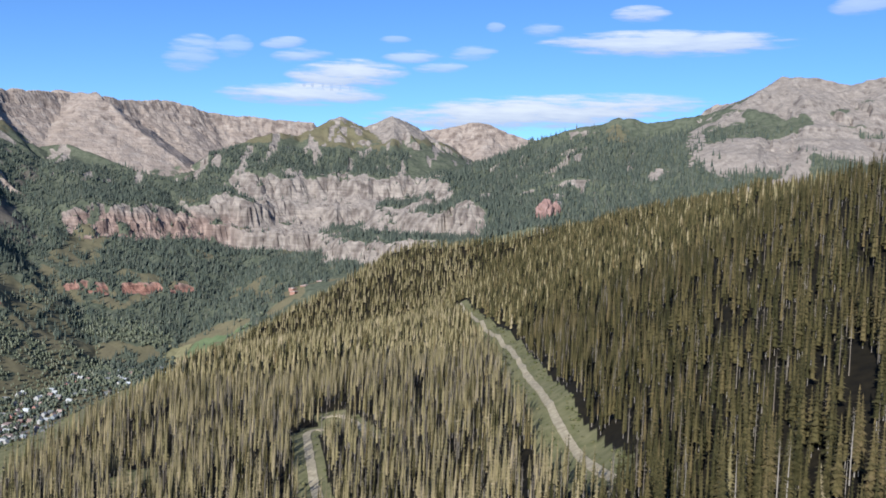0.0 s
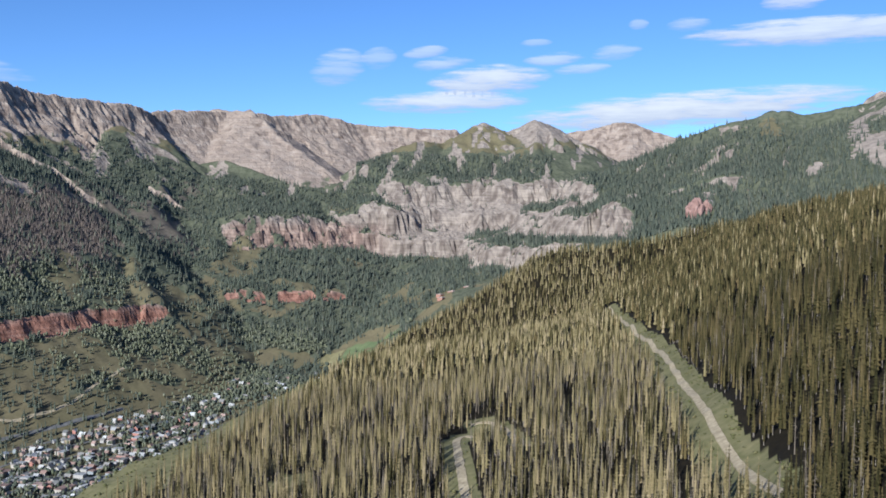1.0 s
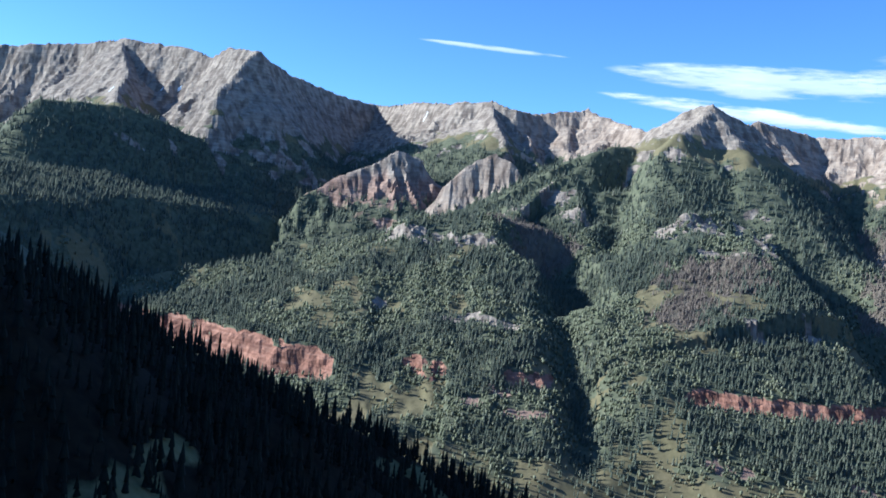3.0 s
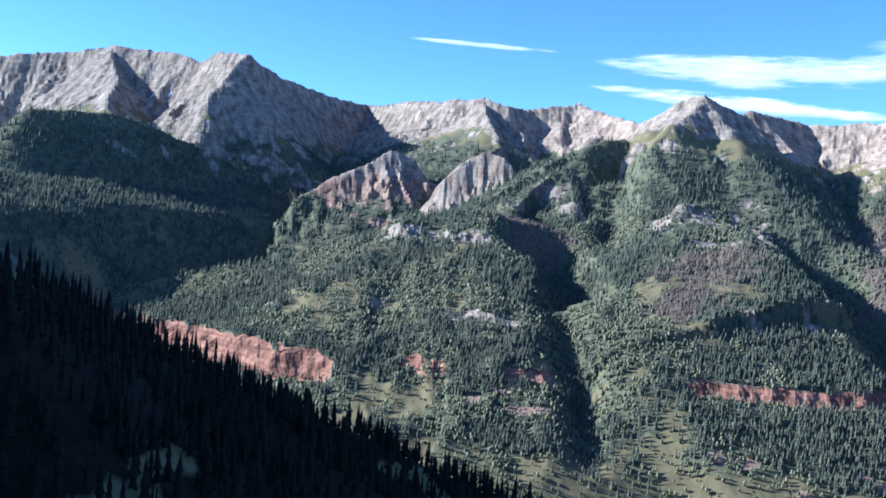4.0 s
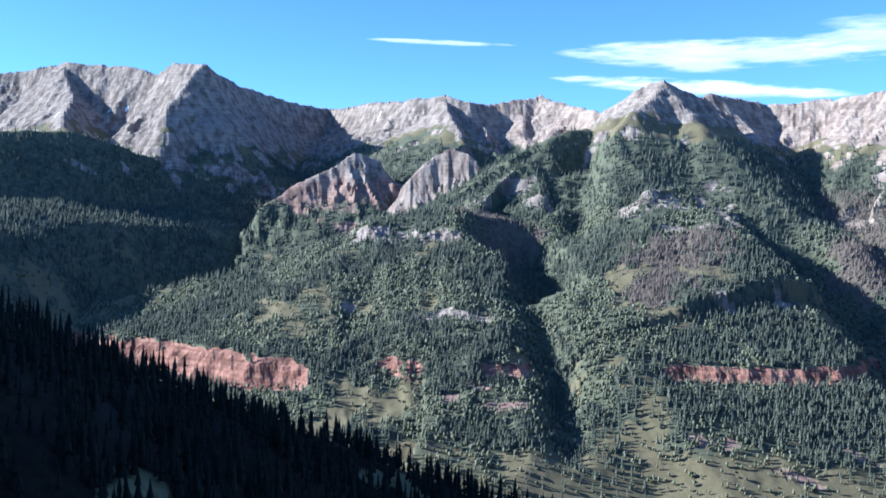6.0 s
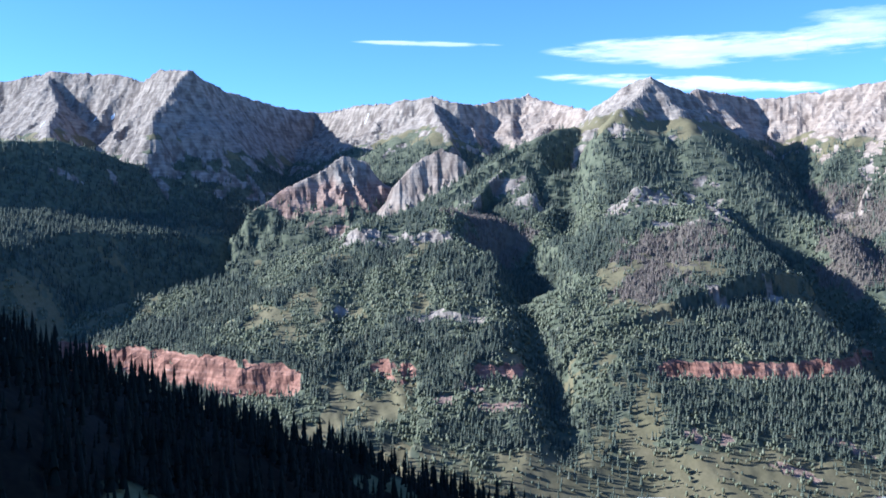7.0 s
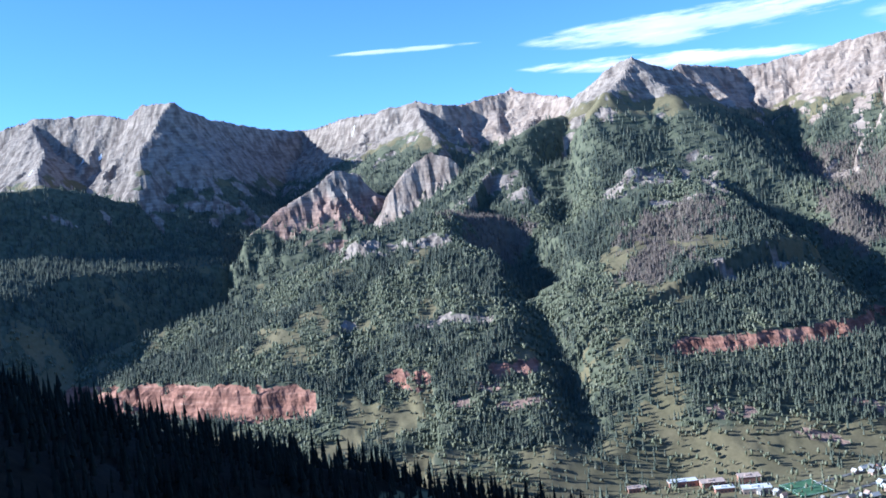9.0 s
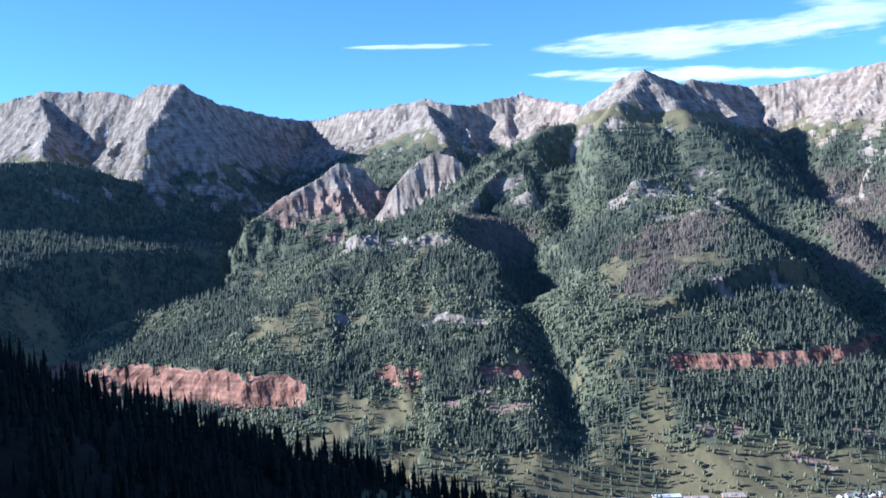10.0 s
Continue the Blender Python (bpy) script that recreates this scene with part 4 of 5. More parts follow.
DIRT = make_plain("dirt", (0.31, 0.245, 0.155), (0.50, 0.405, 0.27), 2.5)
ASPHALT = make_plain("asphalt", (0.13, 0.125, 0.12), (0.21, 0.20, 0.19), 9)
TURF = make_plain("turf", (0.055, 0.120, 0.062), (0.080, 0.155, 0.085), 12)
PAVING = make_plain("paving", (0.22, 0.21, 0.20), (0.32, 0.30, 0.28), 9)


def ribbon(name, line, width, material, label, category, lift=0.25, step=6.0, thick=0.6):
    """A strip laid on the ground along a line, with some thickness."""
    pts = []
    for (ax, ay), (bx, by) in zip(line[:-1], line[1:]):
        n = max(1, int(math.hypot(bx - ax, by - ay) / step))
        pts += [(ax + (bx - ax) * i / n, ay + (by - ay) * i / n) for i in range(n)]
    pts = np.array(pts + [line[-1]], dtype=float)
    for i in range(4):
        pts[1:-1] = 0.25 * pts[:-2] + 0.5 * pts[1:-1] + 0.25 * pts[2:]
    d = np.gradient(pts, axis=0)
    d /= np.maximum(np.hypot(d[:, 0], d[:, 1])[:, None], 1e-6)
    side = np.stack([-d[:, 1], d[:, 0]], axis=-1)
    bm = bmesh.new()
    rows = []
    for p, q in zip(pts, side):
        w = width * (0.9 + 0.25 * noise.noise((p[0] / 9, p[1] / 9, 3)))
        row = []
        for k in (-0.5, -0.17, 0.17, 0.5):
            c = p + q * w * k
            z = float(on_sheet(GH, c[:1], c[1:])[0])
            row.append((c[0], c[1], z + lift))
        low = [(row[0][0], row[0][1], row[0][2] - thick), (row[-1][0], row[-1][1], row[-1][2] - thick)]
        rows.append([bm.verts.new(v) for v in (low[0], *row, low[1])])
    for a, b in zip(rows[:-1], rows[1:]):
        for i in range(5):
            bm.faces.new((a[i], a[i + 1], b[i + 1], b[i]))
    bmesh.ops.recalc_face_normals(bm, faces=bm.faces)
    me = bpy.data.meshes.new(name)
    bm.to_mesh(me)
    bm.free()
    me.materials.append(material)
    return tagged(new(name, me), label, category, kind="structure")


ribbon("dirt_track", TRACK, 3.9, DIRT, "pale dirt track through a grassy cutting in the forest", "road", 0.6, 6)
ribbon("dirt_track", BEND, 5.0, DIRT, "pale dirt track bending round a forest clearing", "road", 0.35, 4)
ribbon("dirt_track", SPUR_TRACK, 4.0, DIRT, "rough dirt track at the edge of a clearing", "road", 0.35, 4)


HAY = make_plain("hay", (0.20, 0.175, 0.085), (0.27, 0.235, 0.120), 14)
PASTURE = make_plain("pasture", (0.120, 0.150, 0.068), (0.165, 0.190, 0.090), 18)
ribbon("hay_field", [(-705, 2376), (-640, 2368)], 92, HAY, "pale mown hay field on the valley floor", "field", 1.2, 10, 3.0)
ribbon("pasture", [(-636, 2366), (-560, 2356), (-480, 2330)], 96, PASTURE, "bright green pasture at the foot of the hill", "field", 1.2, 10, 3.0)


# shrubs and saplings in the cuttings and on the grassy edge
k = RNG.rand(1500)
x, y = 40 + 40 * RNG.rand(1500), 330 + 1050 * k
ok = ~clear(x, y) & apart_from(x, y, TRACK, 3.5, 3.5)
x2, y2, r2 = sector(9000, 300, 1500, 0, 34)
ok2 = (on_sheet(GO.astype(float), x2, y2) < -0.5) & (on_sheet(GO.astype(float), x2, y2) > -1.5) & (on_sheet(CGRASS, x2, y2) > 0.4) & apart_from(x2, y2, TRACK, 4, 4) & apart_from(x2, y2, BEND, 4, 4) & apart_from(x2, y2, SPUR_TRACK, 3, 3)
x, y = np.concatenate([x[ok], x2[ok2]]), np.concatenate([y[ok], y2[ok2]])
joined("cutting_shrubs", ROUND, stand(x, y), RNG.rand(len(x)) * 6.28, 0.4 + 2.0 * RNG.rand(len(x)) ** 3, 0.5 + 0.9 * RNG.rand(len(x)), RNG.randint(0, 3, len(x)), SHRUB, "low green shrubs and saplings on open grass", "shrubs")


def rock_tower(name, cx, cy, wide, high, material, label):
    """A weathered rock pinnacle: a squared-off, creased column."""
    bm = bmesh.new()
    bmesh.ops.create_icosphere(bm, subdivisions=4, radius=1.0)
    z0 = float(on_sheet(GH, np.array([cx]), np.array([cy]))[0])
    for v in bm.verts:
        n = v.co.copy()
        k = 1 + 0.3 * noise.fractal(n * 2.0 + Vector((cx, cy, 0)), 1.0, 2.0, 4) - 0.18 * abs(noise.noise(Vector((n.x * 5, n.y * 5, n.z * 0.8))))
        v.co = Vector((n.x * k * wide, n.y * k * wide, (n.z + 0.25) * k * high))
    me = bpy.data.meshes.new(name)
    bm.to_mesh(me)
    bm.free()
    me.materials.append(material)
    ob = tagged(new(name, me), label, "rock", "rock pinnacles")
    ob.location = (cx, cy, z0)
    return ob


RED_ROCK = make_plain("red_rock", (0.24, 0.135, 0.11), (0.37, 0.235, 0.195), 12)
PALE_ROCK = make_plain("pale_rock", (0.22, 0.19, 0.17), (0.33, 0.29, 0.26), 14)
rock_tower("rock_outcrop", 262.0, 2395.0, 22, 34, RED_ROCK, "rounded reddish rock pinnacle above the forest")
rock_tower("rock_outcrop", 291.0, 2412.0, 14, 24, RED_ROCK, "small reddish rock pinnacle above the forest")
rock_tower("rock_outcrop", 304.0, 2450.0, 10, 12, PALE_ROCK, "pale grey rock pinnacle on the wooded ridge")


# ---- the town on the valley floor ----
def edge_x(y):
    return np.interp(y, [500, 650, 900, 1000, 1300, 1550, 1750, 1950, 2150, 2300], [-1330, -1290, -1230, -1195, -1210, -1150, -1030, -940, -880, -800])


def house_shapes(kind):
    """Walls and roof of a small building, about ten metres long: gabled, hipped cross wing, or flat."""
    w, d, h = {0: (5.0, 3.8, 4.2), 1: (4.2, 4.0, 5.6), 2: (7.5, 5.5, 6.5)}[kind]
    walls = [(-w, -d, -1.5), (w, -d, -1.5), (w, d, -1.5), (-w, d, -1.5), (-w, -d, h), (w, -d, h), (w, d, h), (-w, d, h)]
    wf = [(0, 1, 5, 4), (1, 2, 6, 5), (2, 3, 7, 6), (3, 0, 4, 7)]
    if kind == 2:
        e = 0.3
        roof = [(-w - e, -d - e, h), (w + e, -d - e, h), (w + e, d + e, h), (-w - e, d + e, h), (-w - e, -d - e, h + 0.7), (w + e, -d - e, h + 0.7), (w + e, d + e, h + 0.7), (-w - e, d + e, h + 0.7)]
        rf = [(0, 3, 2, 1), (4, 5, 6, 7), (0, 1, 5, 4), (1, 2, 6, 5), (2, 3, 7, 6), (3, 0, 4, 7)]
        return (walls, wf), (roof, rf)
    rise, e = 0.85 * d, 0.6
    n = len(walls)
    walls += [(-w, 0, h + rise - 0.2), (w, 0, h + rise - 0.2)]
    wf += [(7, 4, n), (5, 6, n + 1)]
    roof = [(-w - e, -d - e, h - 0.4), (w + e, -d - e, h - 0.4), (w + e, 0, h + rise), (-w - e, 0, h + rise), (-w - e, d + e, h - 0.4), (w + e, d + e, h - 0.4)]
    roof += [(x, y, z + 0.35) for x, y, z in roof]
    rf = [(0, 3, 2, 1), (3, 4, 5, 2), (6, 7, 8, 9), (9, 8, 11, 10), (0, 1, 7, 6), (4, 10, 11, 5), (0, 6, 9, 3), (3, 9, 10, 4), (1, 2, 8, 7), (2, 5, 11, 8)]
    return (walls, wf), (roof, rf)


def make_paint(name, source, *stops):
    m = Mat(name, 0.7)
    c = m.ramp(m.island() if source == "island" else m.random(), *stops)
    for q in m.n:
        if q.bl_idname == "ShaderNodeValToRGB":
            q.color_ramp.interpolation = "CONSTANT"
    m.colour(m.mix(m.math("MULTIPLY", m.noise(2.5, 5), 0.5), c, m.mix(1.0, c, (0.6, 0.6, 0.6, 1), "MULTIPLY")))
    return m.m


WALL_TONES = ((0.0, (0.44, 0.41, 0.38)), (0.3, (0.36, 0.26, 0.21)), (0.5, (0.50, 0.45, 0.39)), (0.65, (0.30, 0.32, 0.33)), (0.8, (0.42, 0.20, 0.16)), (0.92, (0.34, 0.27, 0.18)))
ROOF_TONES = ((0.0, (0.40, 0.39, 0.38)), (0.2, (0.17, 0.165, 0.16)), (0.38, (0.50, 0.48, 0.45)), (0.5, (0.30, 0.20, 0.165)), (0.68, (0.27, 0.25, 0.23)), (0.82, (0.45, 0.31, 0.26)), (0.95, (0.62, 0.61, 0.59)))
WALL_ONE, WALL_ALL = make_paint("house_paint", "object", *WALL_TONES), make_paint("house_paint_far", "island", *WALL_TONES)
ROOF_ONE, ROOF_ALL = make_paint("roofing", "object", *ROOF_TONES), make_paint("roofing_far", "island", *ROOF_TONES)
MODELS = []
for kind in range(3):
    pair = []
    for part_name, (v, f), material in zip(("wall", "roof"), house_shapes(kind), (WALL_ONE, ROOF_ONE)):
        me = bpy.data.meshes.new(part_name)
        me.from_pydata(v, [], f)
        me.materials.append(material)
        pair.append(me)
    MODELS.append(pair)
plots = []
for i, yy in enumerate(np.arange(930, 2250, 16.0)):
    for j, d in enumerate(np.arange(10, 560, 16.5)):
        if j % 4 == 3 or i % 9 == 8:
            continue
        px, py = edge_x(yy) + d + RNG.uniform(-3, 3), yy + RNG.uniform(-3, 3)
        core = math.exp(-((px + 850) / 170) ** 2 - ((py - 1500) / 260) ** 2)
        keep = 0.58 + 0.36 * core
        if py > 1850:
            keep *= 0.45
        if py < 1120:
            keep *= 0.55
        if -1240 < px < -1140 and 950 < py < 1050:
            continue
        if RNG.rand() < keep:
            plots.append((px, py, core))
px, py, core = np.array(plots).T
ok = (on_sheet(GO.astype(float), px, py) < -1.5) | (on_sheet(GH, px, py) < 45)
ok &= on_sheet(steep, px, py) < 0.3
px, py, core = px[ok], py[ok], core[ok]
order = np.argsort(px ** 2 + py ** 2)
px, py, core = px[order], py[order], core[order]
pz = on_sheet(GH, px, py)
kinds = np.where(RNG.rand(len(px)) < core * 0.6, 2, RNG.randint(0, 2, len(px)))
spin = np.where(RNG.rand(len(px)) < 0.5, 0, 90) + RNG.uniform(-4, 4, len(px)) + 86
size = 0.85 + 0.4 * RNG.rand(len(px))
HOUSE_LABEL = {0: "small gabled wooden house among garden trees", 1: "tall gabled house with steep roof in town", 2: "flat-roofed brick building in the town centre"}
rest_v, rest_f = [[], []], [[], []]
for i in range(len(px)):
    m = pose(float(px[i]), float(py[i]), float(pz[i]), 0, 0, float(spin[i])) @ Matrix.Diagonal((size[i], size[i], size[i], 1))
    if i < 290:
        ob = tagged(new("house"), HOUSE_LABEL[int(kinds[i])], "house", "town houses")
        ob.matrix_basis = m
        for me in MODELS[int(kinds[i])]:
            new(me.name.split(".")[0], me).parent = ob
    else:
        for k, (v, f) in enumerate(house_shapes(int(kinds[i]))):
            base = len(rest_v[k])
            rest_v[k] += [tuple(m @ Vector(q)) for q in v]
            rest_f[k] += [tuple(base + j for j in q) for q in f]
rest = tagged(new("more_houses"), "further houses of the town among trees", "houses", kind="stuff")
for k, (part_name, material) in enumerate((("wall", WALL_ALL), ("roof", ROOF_ALL))):
    me = bpy.data.meshes.new("house_" + part_name)
    me.from_pydata(rest_v[k], [], rest_f[k])
    me.materials.append(material)
    tagged(new("house_" + part_name, me), kind="stuff").parent = rest

for d in (4, 58, 126, 194, 262, 330, 398):
    ribbon("street", [(float(edge_x(q)) + d + 3, float(q)) for q in range(1000, 1900, 50)], 8, ASPHALT, "straight grey town street between the houses", "street", 0.7, 20)
ribbon("road", [(-1290, 1560), (-1190, 1620), (-1110, 1660), (-1062, 1760), (-1050, 1860), (-1035, 1960)], 7, DIRT, "pale road climbing the grassy slope above town", "road", 0.9, 15)
ribbon("road", [(-1330, 560), (-1270, 700), (-1150, 830), (-1100, 930), (-1080, 1010)], 8, ASPHALT, "grey main road leading into the town", "road", 0.8, 15)


def slab(name, corners, low, high, material, label, category, kind=""):
    bm = bmesh.new()
    lo, hi = [bm.verts.new((x, y, low)) for x, y in corners], [bm.verts.new((x, y, high)) for x, y in corners]
    bm.faces.new(hi), bm.faces.new(lo[::-1])
    for i in range(len(lo)):
        j = (i + 1) % len(lo)
        bm.faces.new((lo[i], lo[j], hi[j], hi[i]))
    bmesh.ops.recalc_face_normals(bm, faces=bm.faces)
    bmesh.ops.bevel(bm, geom=bm.edges, offset=0.12, segments=1, affect="EDGES")
    me = bpy.data.meshes.new(name)
    bm.to_mesh(me)
    bm.free()
    me.materials.append(material)
    return tagged(new(name, me), label, category, kind=kind)


# last snow in the gullies of the massif
SNOW = make_plain("snow", (0.70, 0.72, 0.75), (0.82, 0.83, 0.85), 6)
for line, wide in (([(-3909, -151), (-3908, -169)], 8), ([(-4012, 104), (-4012, 90)], 6), ([(-4064, 34), (-4065, 24)], 5), ([(-3735, 1086), (-3739, 1070)], 6)):
    ribbon("snow_patch", line, wide, SNOW, "small patch of old snow in a rocky gully", "snow", 2.0, 6, 6.0)

# the school by the playing field
ROOF_PALE = make_plain("pale_roof", (0.55, 0.54, 0.52), (0.68, 0.67, 0.65), 6)
BRICK = make_plain("brick_wall", (0.30, 0.15, 0.11), (0.42, 0.23, 0.17), 3)
TAN = make_plain("tan_roof", (0.36, 0.27, 0.23), (0.48, 0.37, 0.31), 5)
GLASS = make_plain("window_glass", (0.04, 0.05, 0.06), (0.08, 0.09, 0.11), 2, 0.2)


def block(name, corners, low, high, material, parent):
    """A bevelled prism over a plan as a part."""
    ob = slab(name, corners, low, high, material, "", "")
    ob.parent = parent
    return ob


def school(cx, cy, long, wide, high, turn, roof, wall, label):
    ob = tagged(new("school_building"), label, "building", "school buildings")
    z = float(on_sheet(GH, np.array([cx]), np.array([cy]))[0])
    ob.matrix_basis = pose(cx, cy, z, 0, 0, turn)
    w, d = long / 2, wide / 2
    block("wall", [(-w, -d), (w, -d), (w, d), (-w, d)], -3, high, wall, ob)
    block("roof", [(-w - 0.5, -d - 0.5), (w + 0.5, -d - 0.5), (w + 0.5, d + 0.5), (-w - 0.5, d + 0.5)], high + 0.004, high + 0.9, roof, ob)
    block("roof_box", [(-w * 0.4, -d * 0.4), (w * 0.1, -d * 0.4), (w * 0.1, d * 0.3), (-w * 0.4, d * 0.3)], high + 0.91, high + 2.6, roof, ob)
    for i in range(int(long // 6)):
        x0 = -w + 2 + i * 6
        for s in (-1, 1):
            block("window", [(x0, s * (d + 0.06) - 0.08), (x0 + 3, s * (d + 0.06) - 0.08), (x0 + 3, s * (d + 0.06) + 0.08), (x0, s * (d + 0.06) + 0.08)], 1.2, min(3.4, high - 0.8), GLASS, ob)
    return ob


school(-1326, 872, 46, 18, 8, 68, ROOF_PALE, BRICK, "long red-brick school wing with pale flat roof")
school(-1292, 905, 38, 22, 9, 66, TAN, BRICK, "red-brick school hall with tan flat roof")
school(-1255, 900, 30, 16, 7, 66, ROOF_PALE, BRICK, "low brick school wing with pale roof")
school(-1272, 962, 34, 24, 10, 64, TAN, BRICK, "tan-roofed gymnasium beside the playing field")
school(-1222, 935, 44, 22, 8, 62, ROOF_PALE, TAN, "large white-roofed building beside the playing field")
school(-1350, 800, 30, 16, 7, 70, TAN, BRICK, "brick building with tan roof near the meadow")
field_z = float(np.max(on_sheet(GH, np.array([-1223.0, -1213, -1155, -1151, -1185]), np.array([982.0, 1037, 1024, 966, 1000]))))
field = tagged(new("playing_field"), "bright green rectangular playing field with white lines", "field")
WHITE = make_plain("white_paint", (0.70, 0.70, 0.70), (0.80, 0.80, 0.80), 3)
field_u, field_v, field_o = Vector((8, 56, 0)), Vector((66, -14, 0)), Vector((-1222, 978, 0))


def field_quad(u0, u1, v0, v1):
    return [tuple((field_o + field_u * u + field_v * v)[:2]) for u, v in ((u0, v0), (u1, v0), (u1, v1), (u0, v1))]


block("turf", field_quad(0, 1, 0, 1), field_z - 4, field_z + 0.5, TURF, field)
for box in ((0.02, 0.98, 0.02, 0.026), (0.02, 0.98, 0.974, 0.98), (0.02, 0.027, 0.026, 0.974), (0.973, 0.98, 0.026, 0.974), (0.027, 0.973, 0.497, 0.503), (0.44, 0.56, 0.46, 0.49)):
    block("line", field_quad(*box), field_z + 0.504, field_z + 0.62, WHITE, field)

# the cluster of large roofs at the head of the valley
for cx, cy, long, turn in ((-392, 2508, 26, 70), (-360, 2490, 34, 75), (-352, 2524, 30, 70), (-322, 2512, 28, 78), (-402, 2540, 18, 60)):
    school(cx, cy, long, 15, 6, turn, TAN, BRICK, "low reddish-brown building at the head of the valley")

# garden trees, river trees and bushes on the valley floor
x, y, r = sector(34000, 1250, 2700, 6, 66)
out = edge_x(y) + 4
ok = (x > out) & (on_sheet(GO.astype(float), x, y) < -1.5) & (fbm(x / 60, y / 60, 3, 340) > -0.25)
for d in (7, 61, 129, 197, 265, 333, 401):
    ok &= (np.abs(x - edge_x(y) - d) > 6) | (y > 1900)
ok &= ~((x < -1140) & (x > -1235) & (y > 950) & (y < 1050))
x, y = x[ok], y[ok]
joined("town_trees", ROUND, stand(x, y), RNG.rand(len(x)) * 6.28, 4 + 8 * RNG.rand(len(x)), 2 + 2.6 * RNG.rand(len(x)), RNG.randint(0, 3, len(x)), FAR_NEEDLES, "leafy green trees between the town houses", "trees")

# scattered bushes and lone trees on the meadows below the slopes
x, y, r = sector(15000, 1300, 2300, 14, 100)
ok = (on_sheet(CGRASS, x, y) > 0.5) & (on_sheet(GH, x, y) < 330) & (fbm(x / 45, y / 45, 3, 350) > 0.06) & (np.abs(on_sheet(GO.astype(float), x, y) + 1) > 0.6)
ok &= ~((x < -1135) & (x > -1240) & (y > 945) & (y < 1055)) & (x < edge_x(y) + 6)
x, y = x[ok], y[ok]
joined("meadow_bushes", ROUND, stand(x, y), RNG.rand(len(x)) * 6.28, 1.2 + 8 * RNG.rand(len(x)) ** 2.5, 1.0 + 3.2 * RNG.rand(len(x)) ** 1.5, RNG.randint(0, 3, len(x)), FAR_NEEDLES, "dark green bushes dotted over the meadows", "bushes")

# ---- clouds far behind the mountains ----
def make_cloud(density):
    m = bpy.data.materials.new("cloud")
    m.use_nodes = True
    n, l = m.node_tree.nodes, m.node_tree.links
    n.remove(n["Principled BSDF"])
    uv = n.new("ShaderNodeUVMap")
    uv.uv_map = "span"
    split = n.new("ShaderNodeSeparateXYZ")
    l.new(uv.outputs[0], split.inputs[0])

    def calc(op, a, b=0.0, clamp=False):
        q = n.new("ShaderNodeMath")
        q.operation, q.use_clamp = op, clamp
        for i, value in enumerate((a, b)):
            if isinstance(value, (int, float)):
                q.inputs[i].default_value = value
            else:
                l.new(value, q.inputs[i])
        return q.outputs[0]

    pos = n.new("ShaderNodeTexCoord").outputs["Object"]
    stretch = n.new("ShaderNodeMapping")
    stretch.inputs["Scale"].default_value = (0.0022, 0.0022, 0.018)
    l.new(pos, stretch.inputs[0])
    tex = n.new("ShaderNodeTexNoise")
    tex.inputs["Scale"].default_value, tex.inputs["Detail"].default_value, tex.inputs["Roughness"].default_value = 1.6, 9, 0.62
    l.new(stretch.outputs[0], tex.inputs["Vector"])
    u2 = calc("POWER", calc("ABSOLUTE", split.outputs[0]), 2.2)
    v2 = calc("POWER", calc("ABSOLUTE", split.outputs[1]), 1.6)
    body = calc("SUBTRACT", 1.0, calc("ADD", u2, v2))
    dens = calc("ADD", calc("MULTIPLY", body, 0.78), calc("MULTIPLY", calc("SUBTRACT", tex.outputs["Fac"], 0.5), 2.3))
    alpha = calc("MULTIPLY", calc("MULTIPLY", dens, 1.8, True), calc("MULTIPLY", calc("MULTIPLY", body, 5.0, True), density))
    # emission stands in for sunlight; the ramp paints grey shading low down
    glow = n.new("ShaderNodeEmission")
    shade = n.new("ShaderNodeValToRGB")
    shade.color_ramp.elements[0].position, shade.color_ramp.elements[0].color = 0.1, (0.40, 0.44, 0.56, 1)
    shade.color_ramp.elements[1].position, shade.color_ramp.elements[1].color = 0.75, (0.66, 0.66, 0.68, 1)
    l.new(calc("ADD", calc("MULTIPLY", split.outputs[1], 0.35), calc("ADD", calc("MULTIPLY", dens, 0.5), 0.15)), shade.inputs[0])
    l.new(shade.outputs[0], glow.inputs[0])
    glow.inputs[1].default_value = 0.98
    clear_bsdf, mix = n.new("ShaderNodeBsdfTransparent"), n.new("ShaderNodeMixShader")
    l.new(alpha, mix.inputs[0])
    l.new(clear_bsdf.outputs[0], mix.inputs[1])
    l.new(glow.outputs[0], mix.inputs[2])
    l.new(mix.outputs[0], n["Material Output"].inputs[0])
    return m


CLOUD_MATERIALS = {}


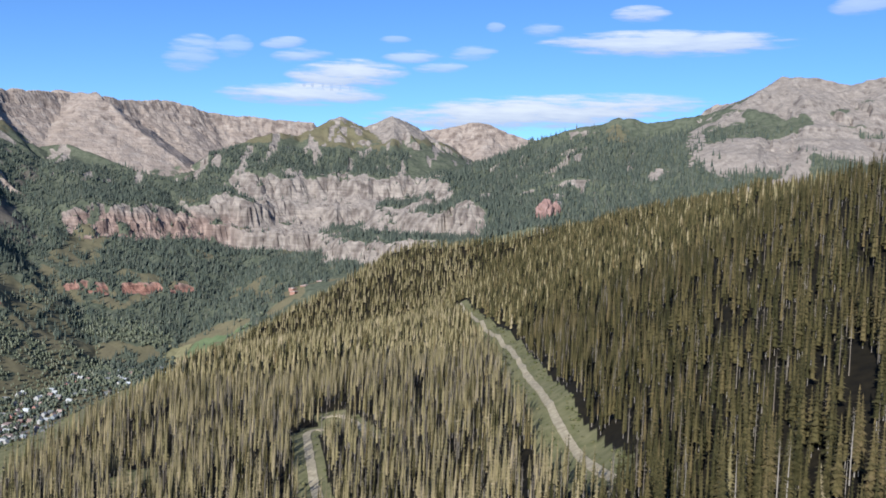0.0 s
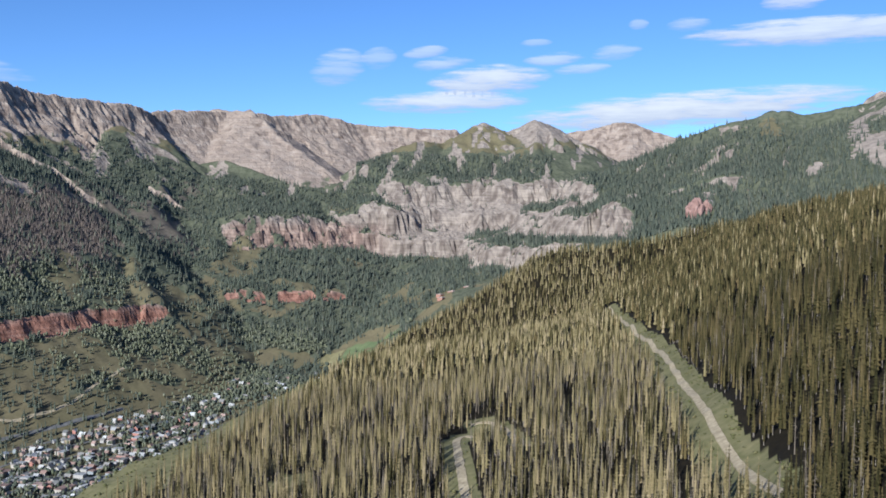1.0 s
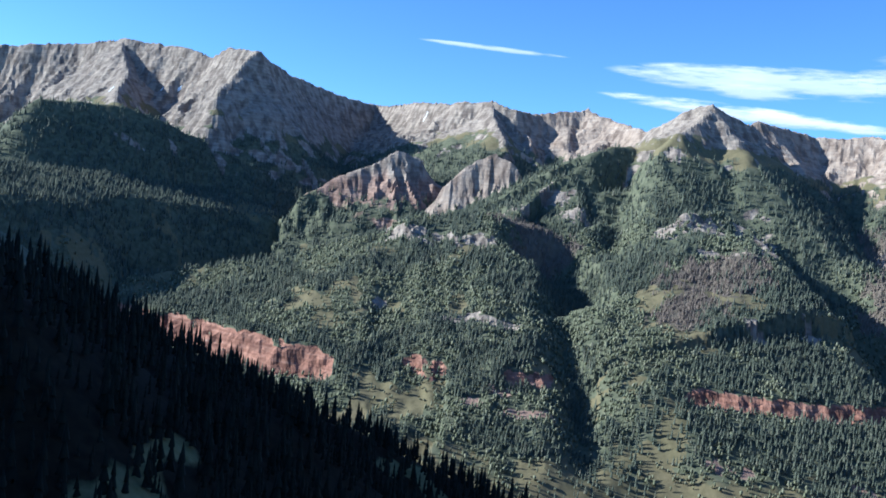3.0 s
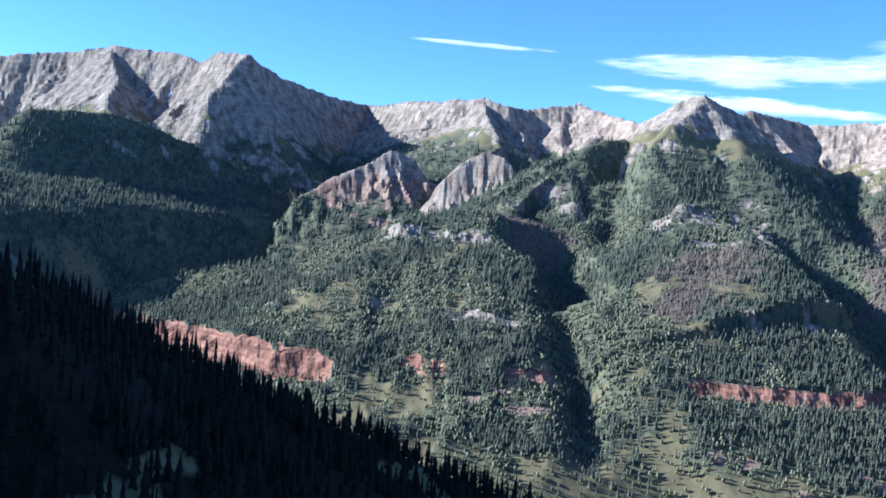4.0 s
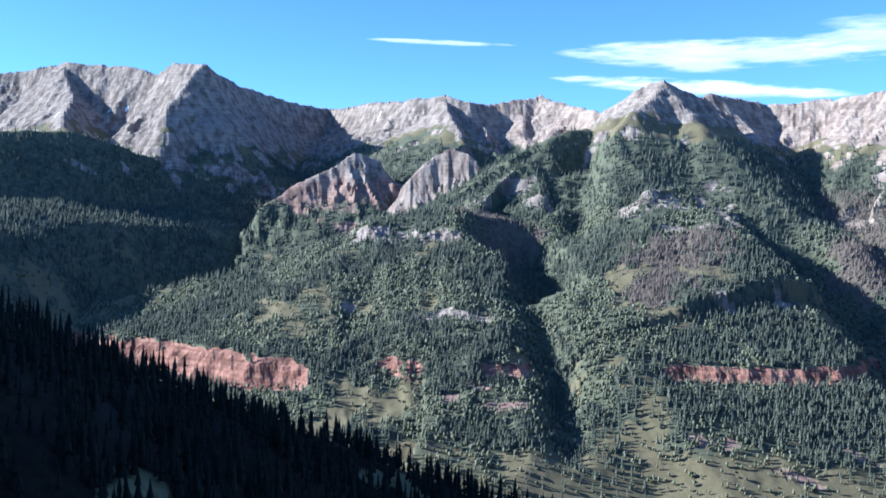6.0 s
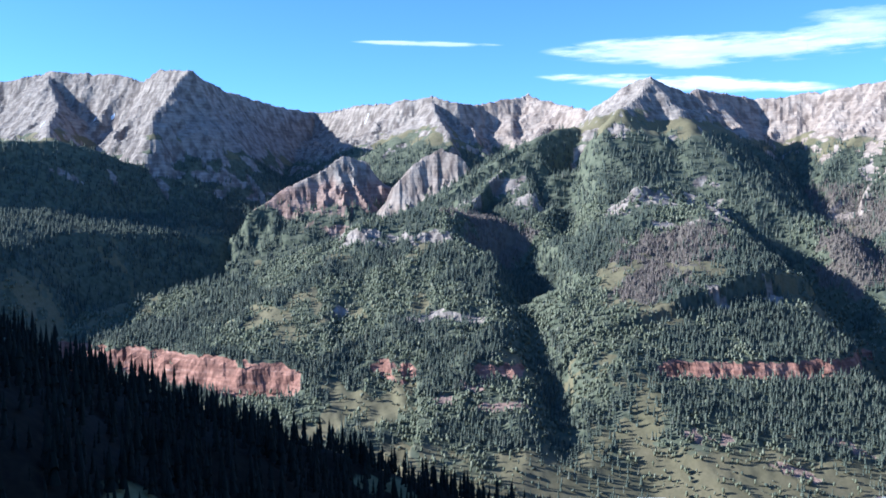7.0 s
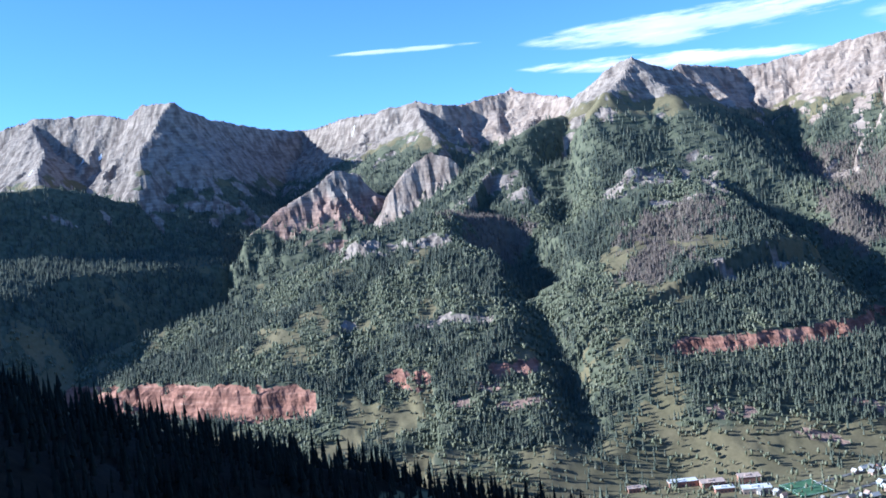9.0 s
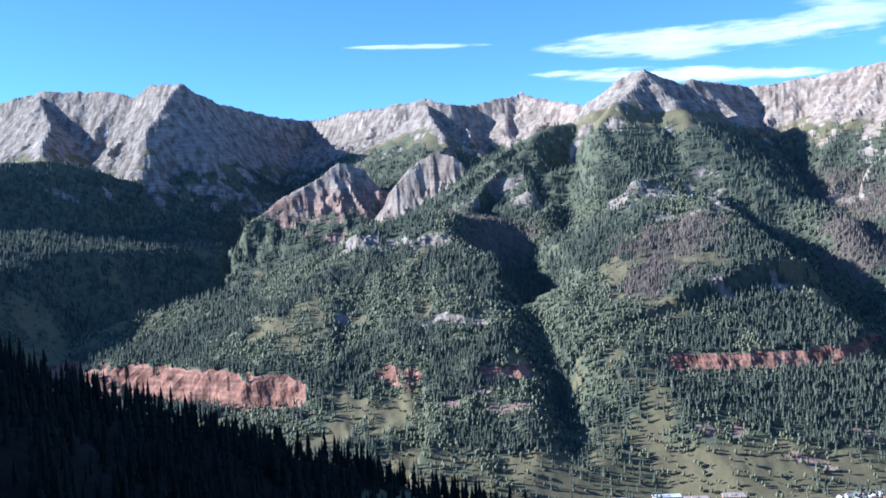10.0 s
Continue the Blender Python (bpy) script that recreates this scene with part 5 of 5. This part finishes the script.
def cloud(a0, e0, a1, e1, half, density, far=4890.0):
    """A flat bank of cloud between two bearings and heights in degrees."""
    nu, nv = 20, 6
    verts, uvs = [], []
    tilt = math.atan2(e1 - e0, a0 - a1)
    for j in range(nv + 1):
        for i in range(nu + 1):
            u, v = i / nu, 2 * j / nv - 1
            a, e = radians(a0 + (a1 - a0) * u + v * half * math.sin(tilt)), radians(e0 + (e1 - e0) * u + v * half)
            verts.append((-far * math.sin(a) * math.cos(e) - 25, far * math.cos(a) * math.cos(e) + 15, EYE + far * math.sin(e)))
            uvs.append((2 * u - 1, v))
    faces = [(j * (nu + 1) + i, j * (nu + 1) + i + 1, (j + 1) * (nu + 1) + i + 1, (j + 1) * (nu + 1) + i) for j in range(nv) for i in range(nu)]
    me = bpy.data.meshes.new("cloud")
    me.from_pydata(verts, [], faces)
    layer = me.uv_layers.new(name="span")
    for loop in me.loops:
        layer.data[loop.index].uv = uvs[loop.vertex_index]
    if density not in CLOUD_MATERIALS:
        CLOUD_MATERIALS[density] = make_cloud(density)
    me.materials.append(CLOUD_MATERIALS[density])
    ob = tagged(new("cloud", me), "thin white cloud bank in the blue sky" if density > 0.65 else "faint wispy white cloud in the blue sky", "cloud", "clouds", "structure")
    return ob


cloud(-5.3, 10.03, -21.5, 10.19, 0.87, 0.90)
cloud(-9.8, 11.74, -13.7, 11.81, 0.57, 0.75)
cloud(5.2, 5.13, -16.8, 6.65, 1.18, 1.00)
cloud(9.9, 7.36, 1.9, 7.95, 1.05, 0.95)
cloud(14.1, 6.14, 2.9, 6.55, 0.74, 0.95)
cloud(17.0, 7.81, 13.3, 8.77, 1.13, 0.45)
cloud(10.8, 8.43, 6.6, 8.90, 0.48, 0.60)
cloud(11.3, 9.11, 8.3, 9.52, 0.39, 0.55)
cloud(4.0, 8.78, -0.1, 9.12, 0.44, 0.60)
cloud(2.1, 8.21, -1.6, 8.50, 0.35, 0.55)
cloud(-0.1, 9.12, -3.4, 9.51, 0.52, 0.45)
cloud(-2.4, 10.86, -3.7, 10.94, 0.35, 0.40)
cloud(-4.5, 10.67, -7.4, 10.86, 0.48, 0.45)
cloud(-22.0, 11.95, -25.7, 12.02, 0.61, 0.50)
cloud(13.9, 8.71, 11.5, 9.10, 0.70, 0.40)
cloud(4.2, 9.84, 2.0, 9.95, 0.26, 0.40)
cloud(63.6, 9.75, 42.9, 9.35, 0.95, 0.72)
cloud(63.9, 8.31, 45.7, 6.99, 0.52, 1.00)
cloud(75.2, 10.45, 65.5, 10.22, 0.17, 0.62)
cloud(57.7, 9.12, 51.6, 8.75, 0.57, 0.70)
cloud(49.0, 10.68, 39.9, 10.03, 1.13, 0.35)
cloud(44.3, 8.41, 32.0, 6.56, 1.22, 0.35)
cloud(49.7, 9.96, 43.0, 9.80, 1.13, 0.50)
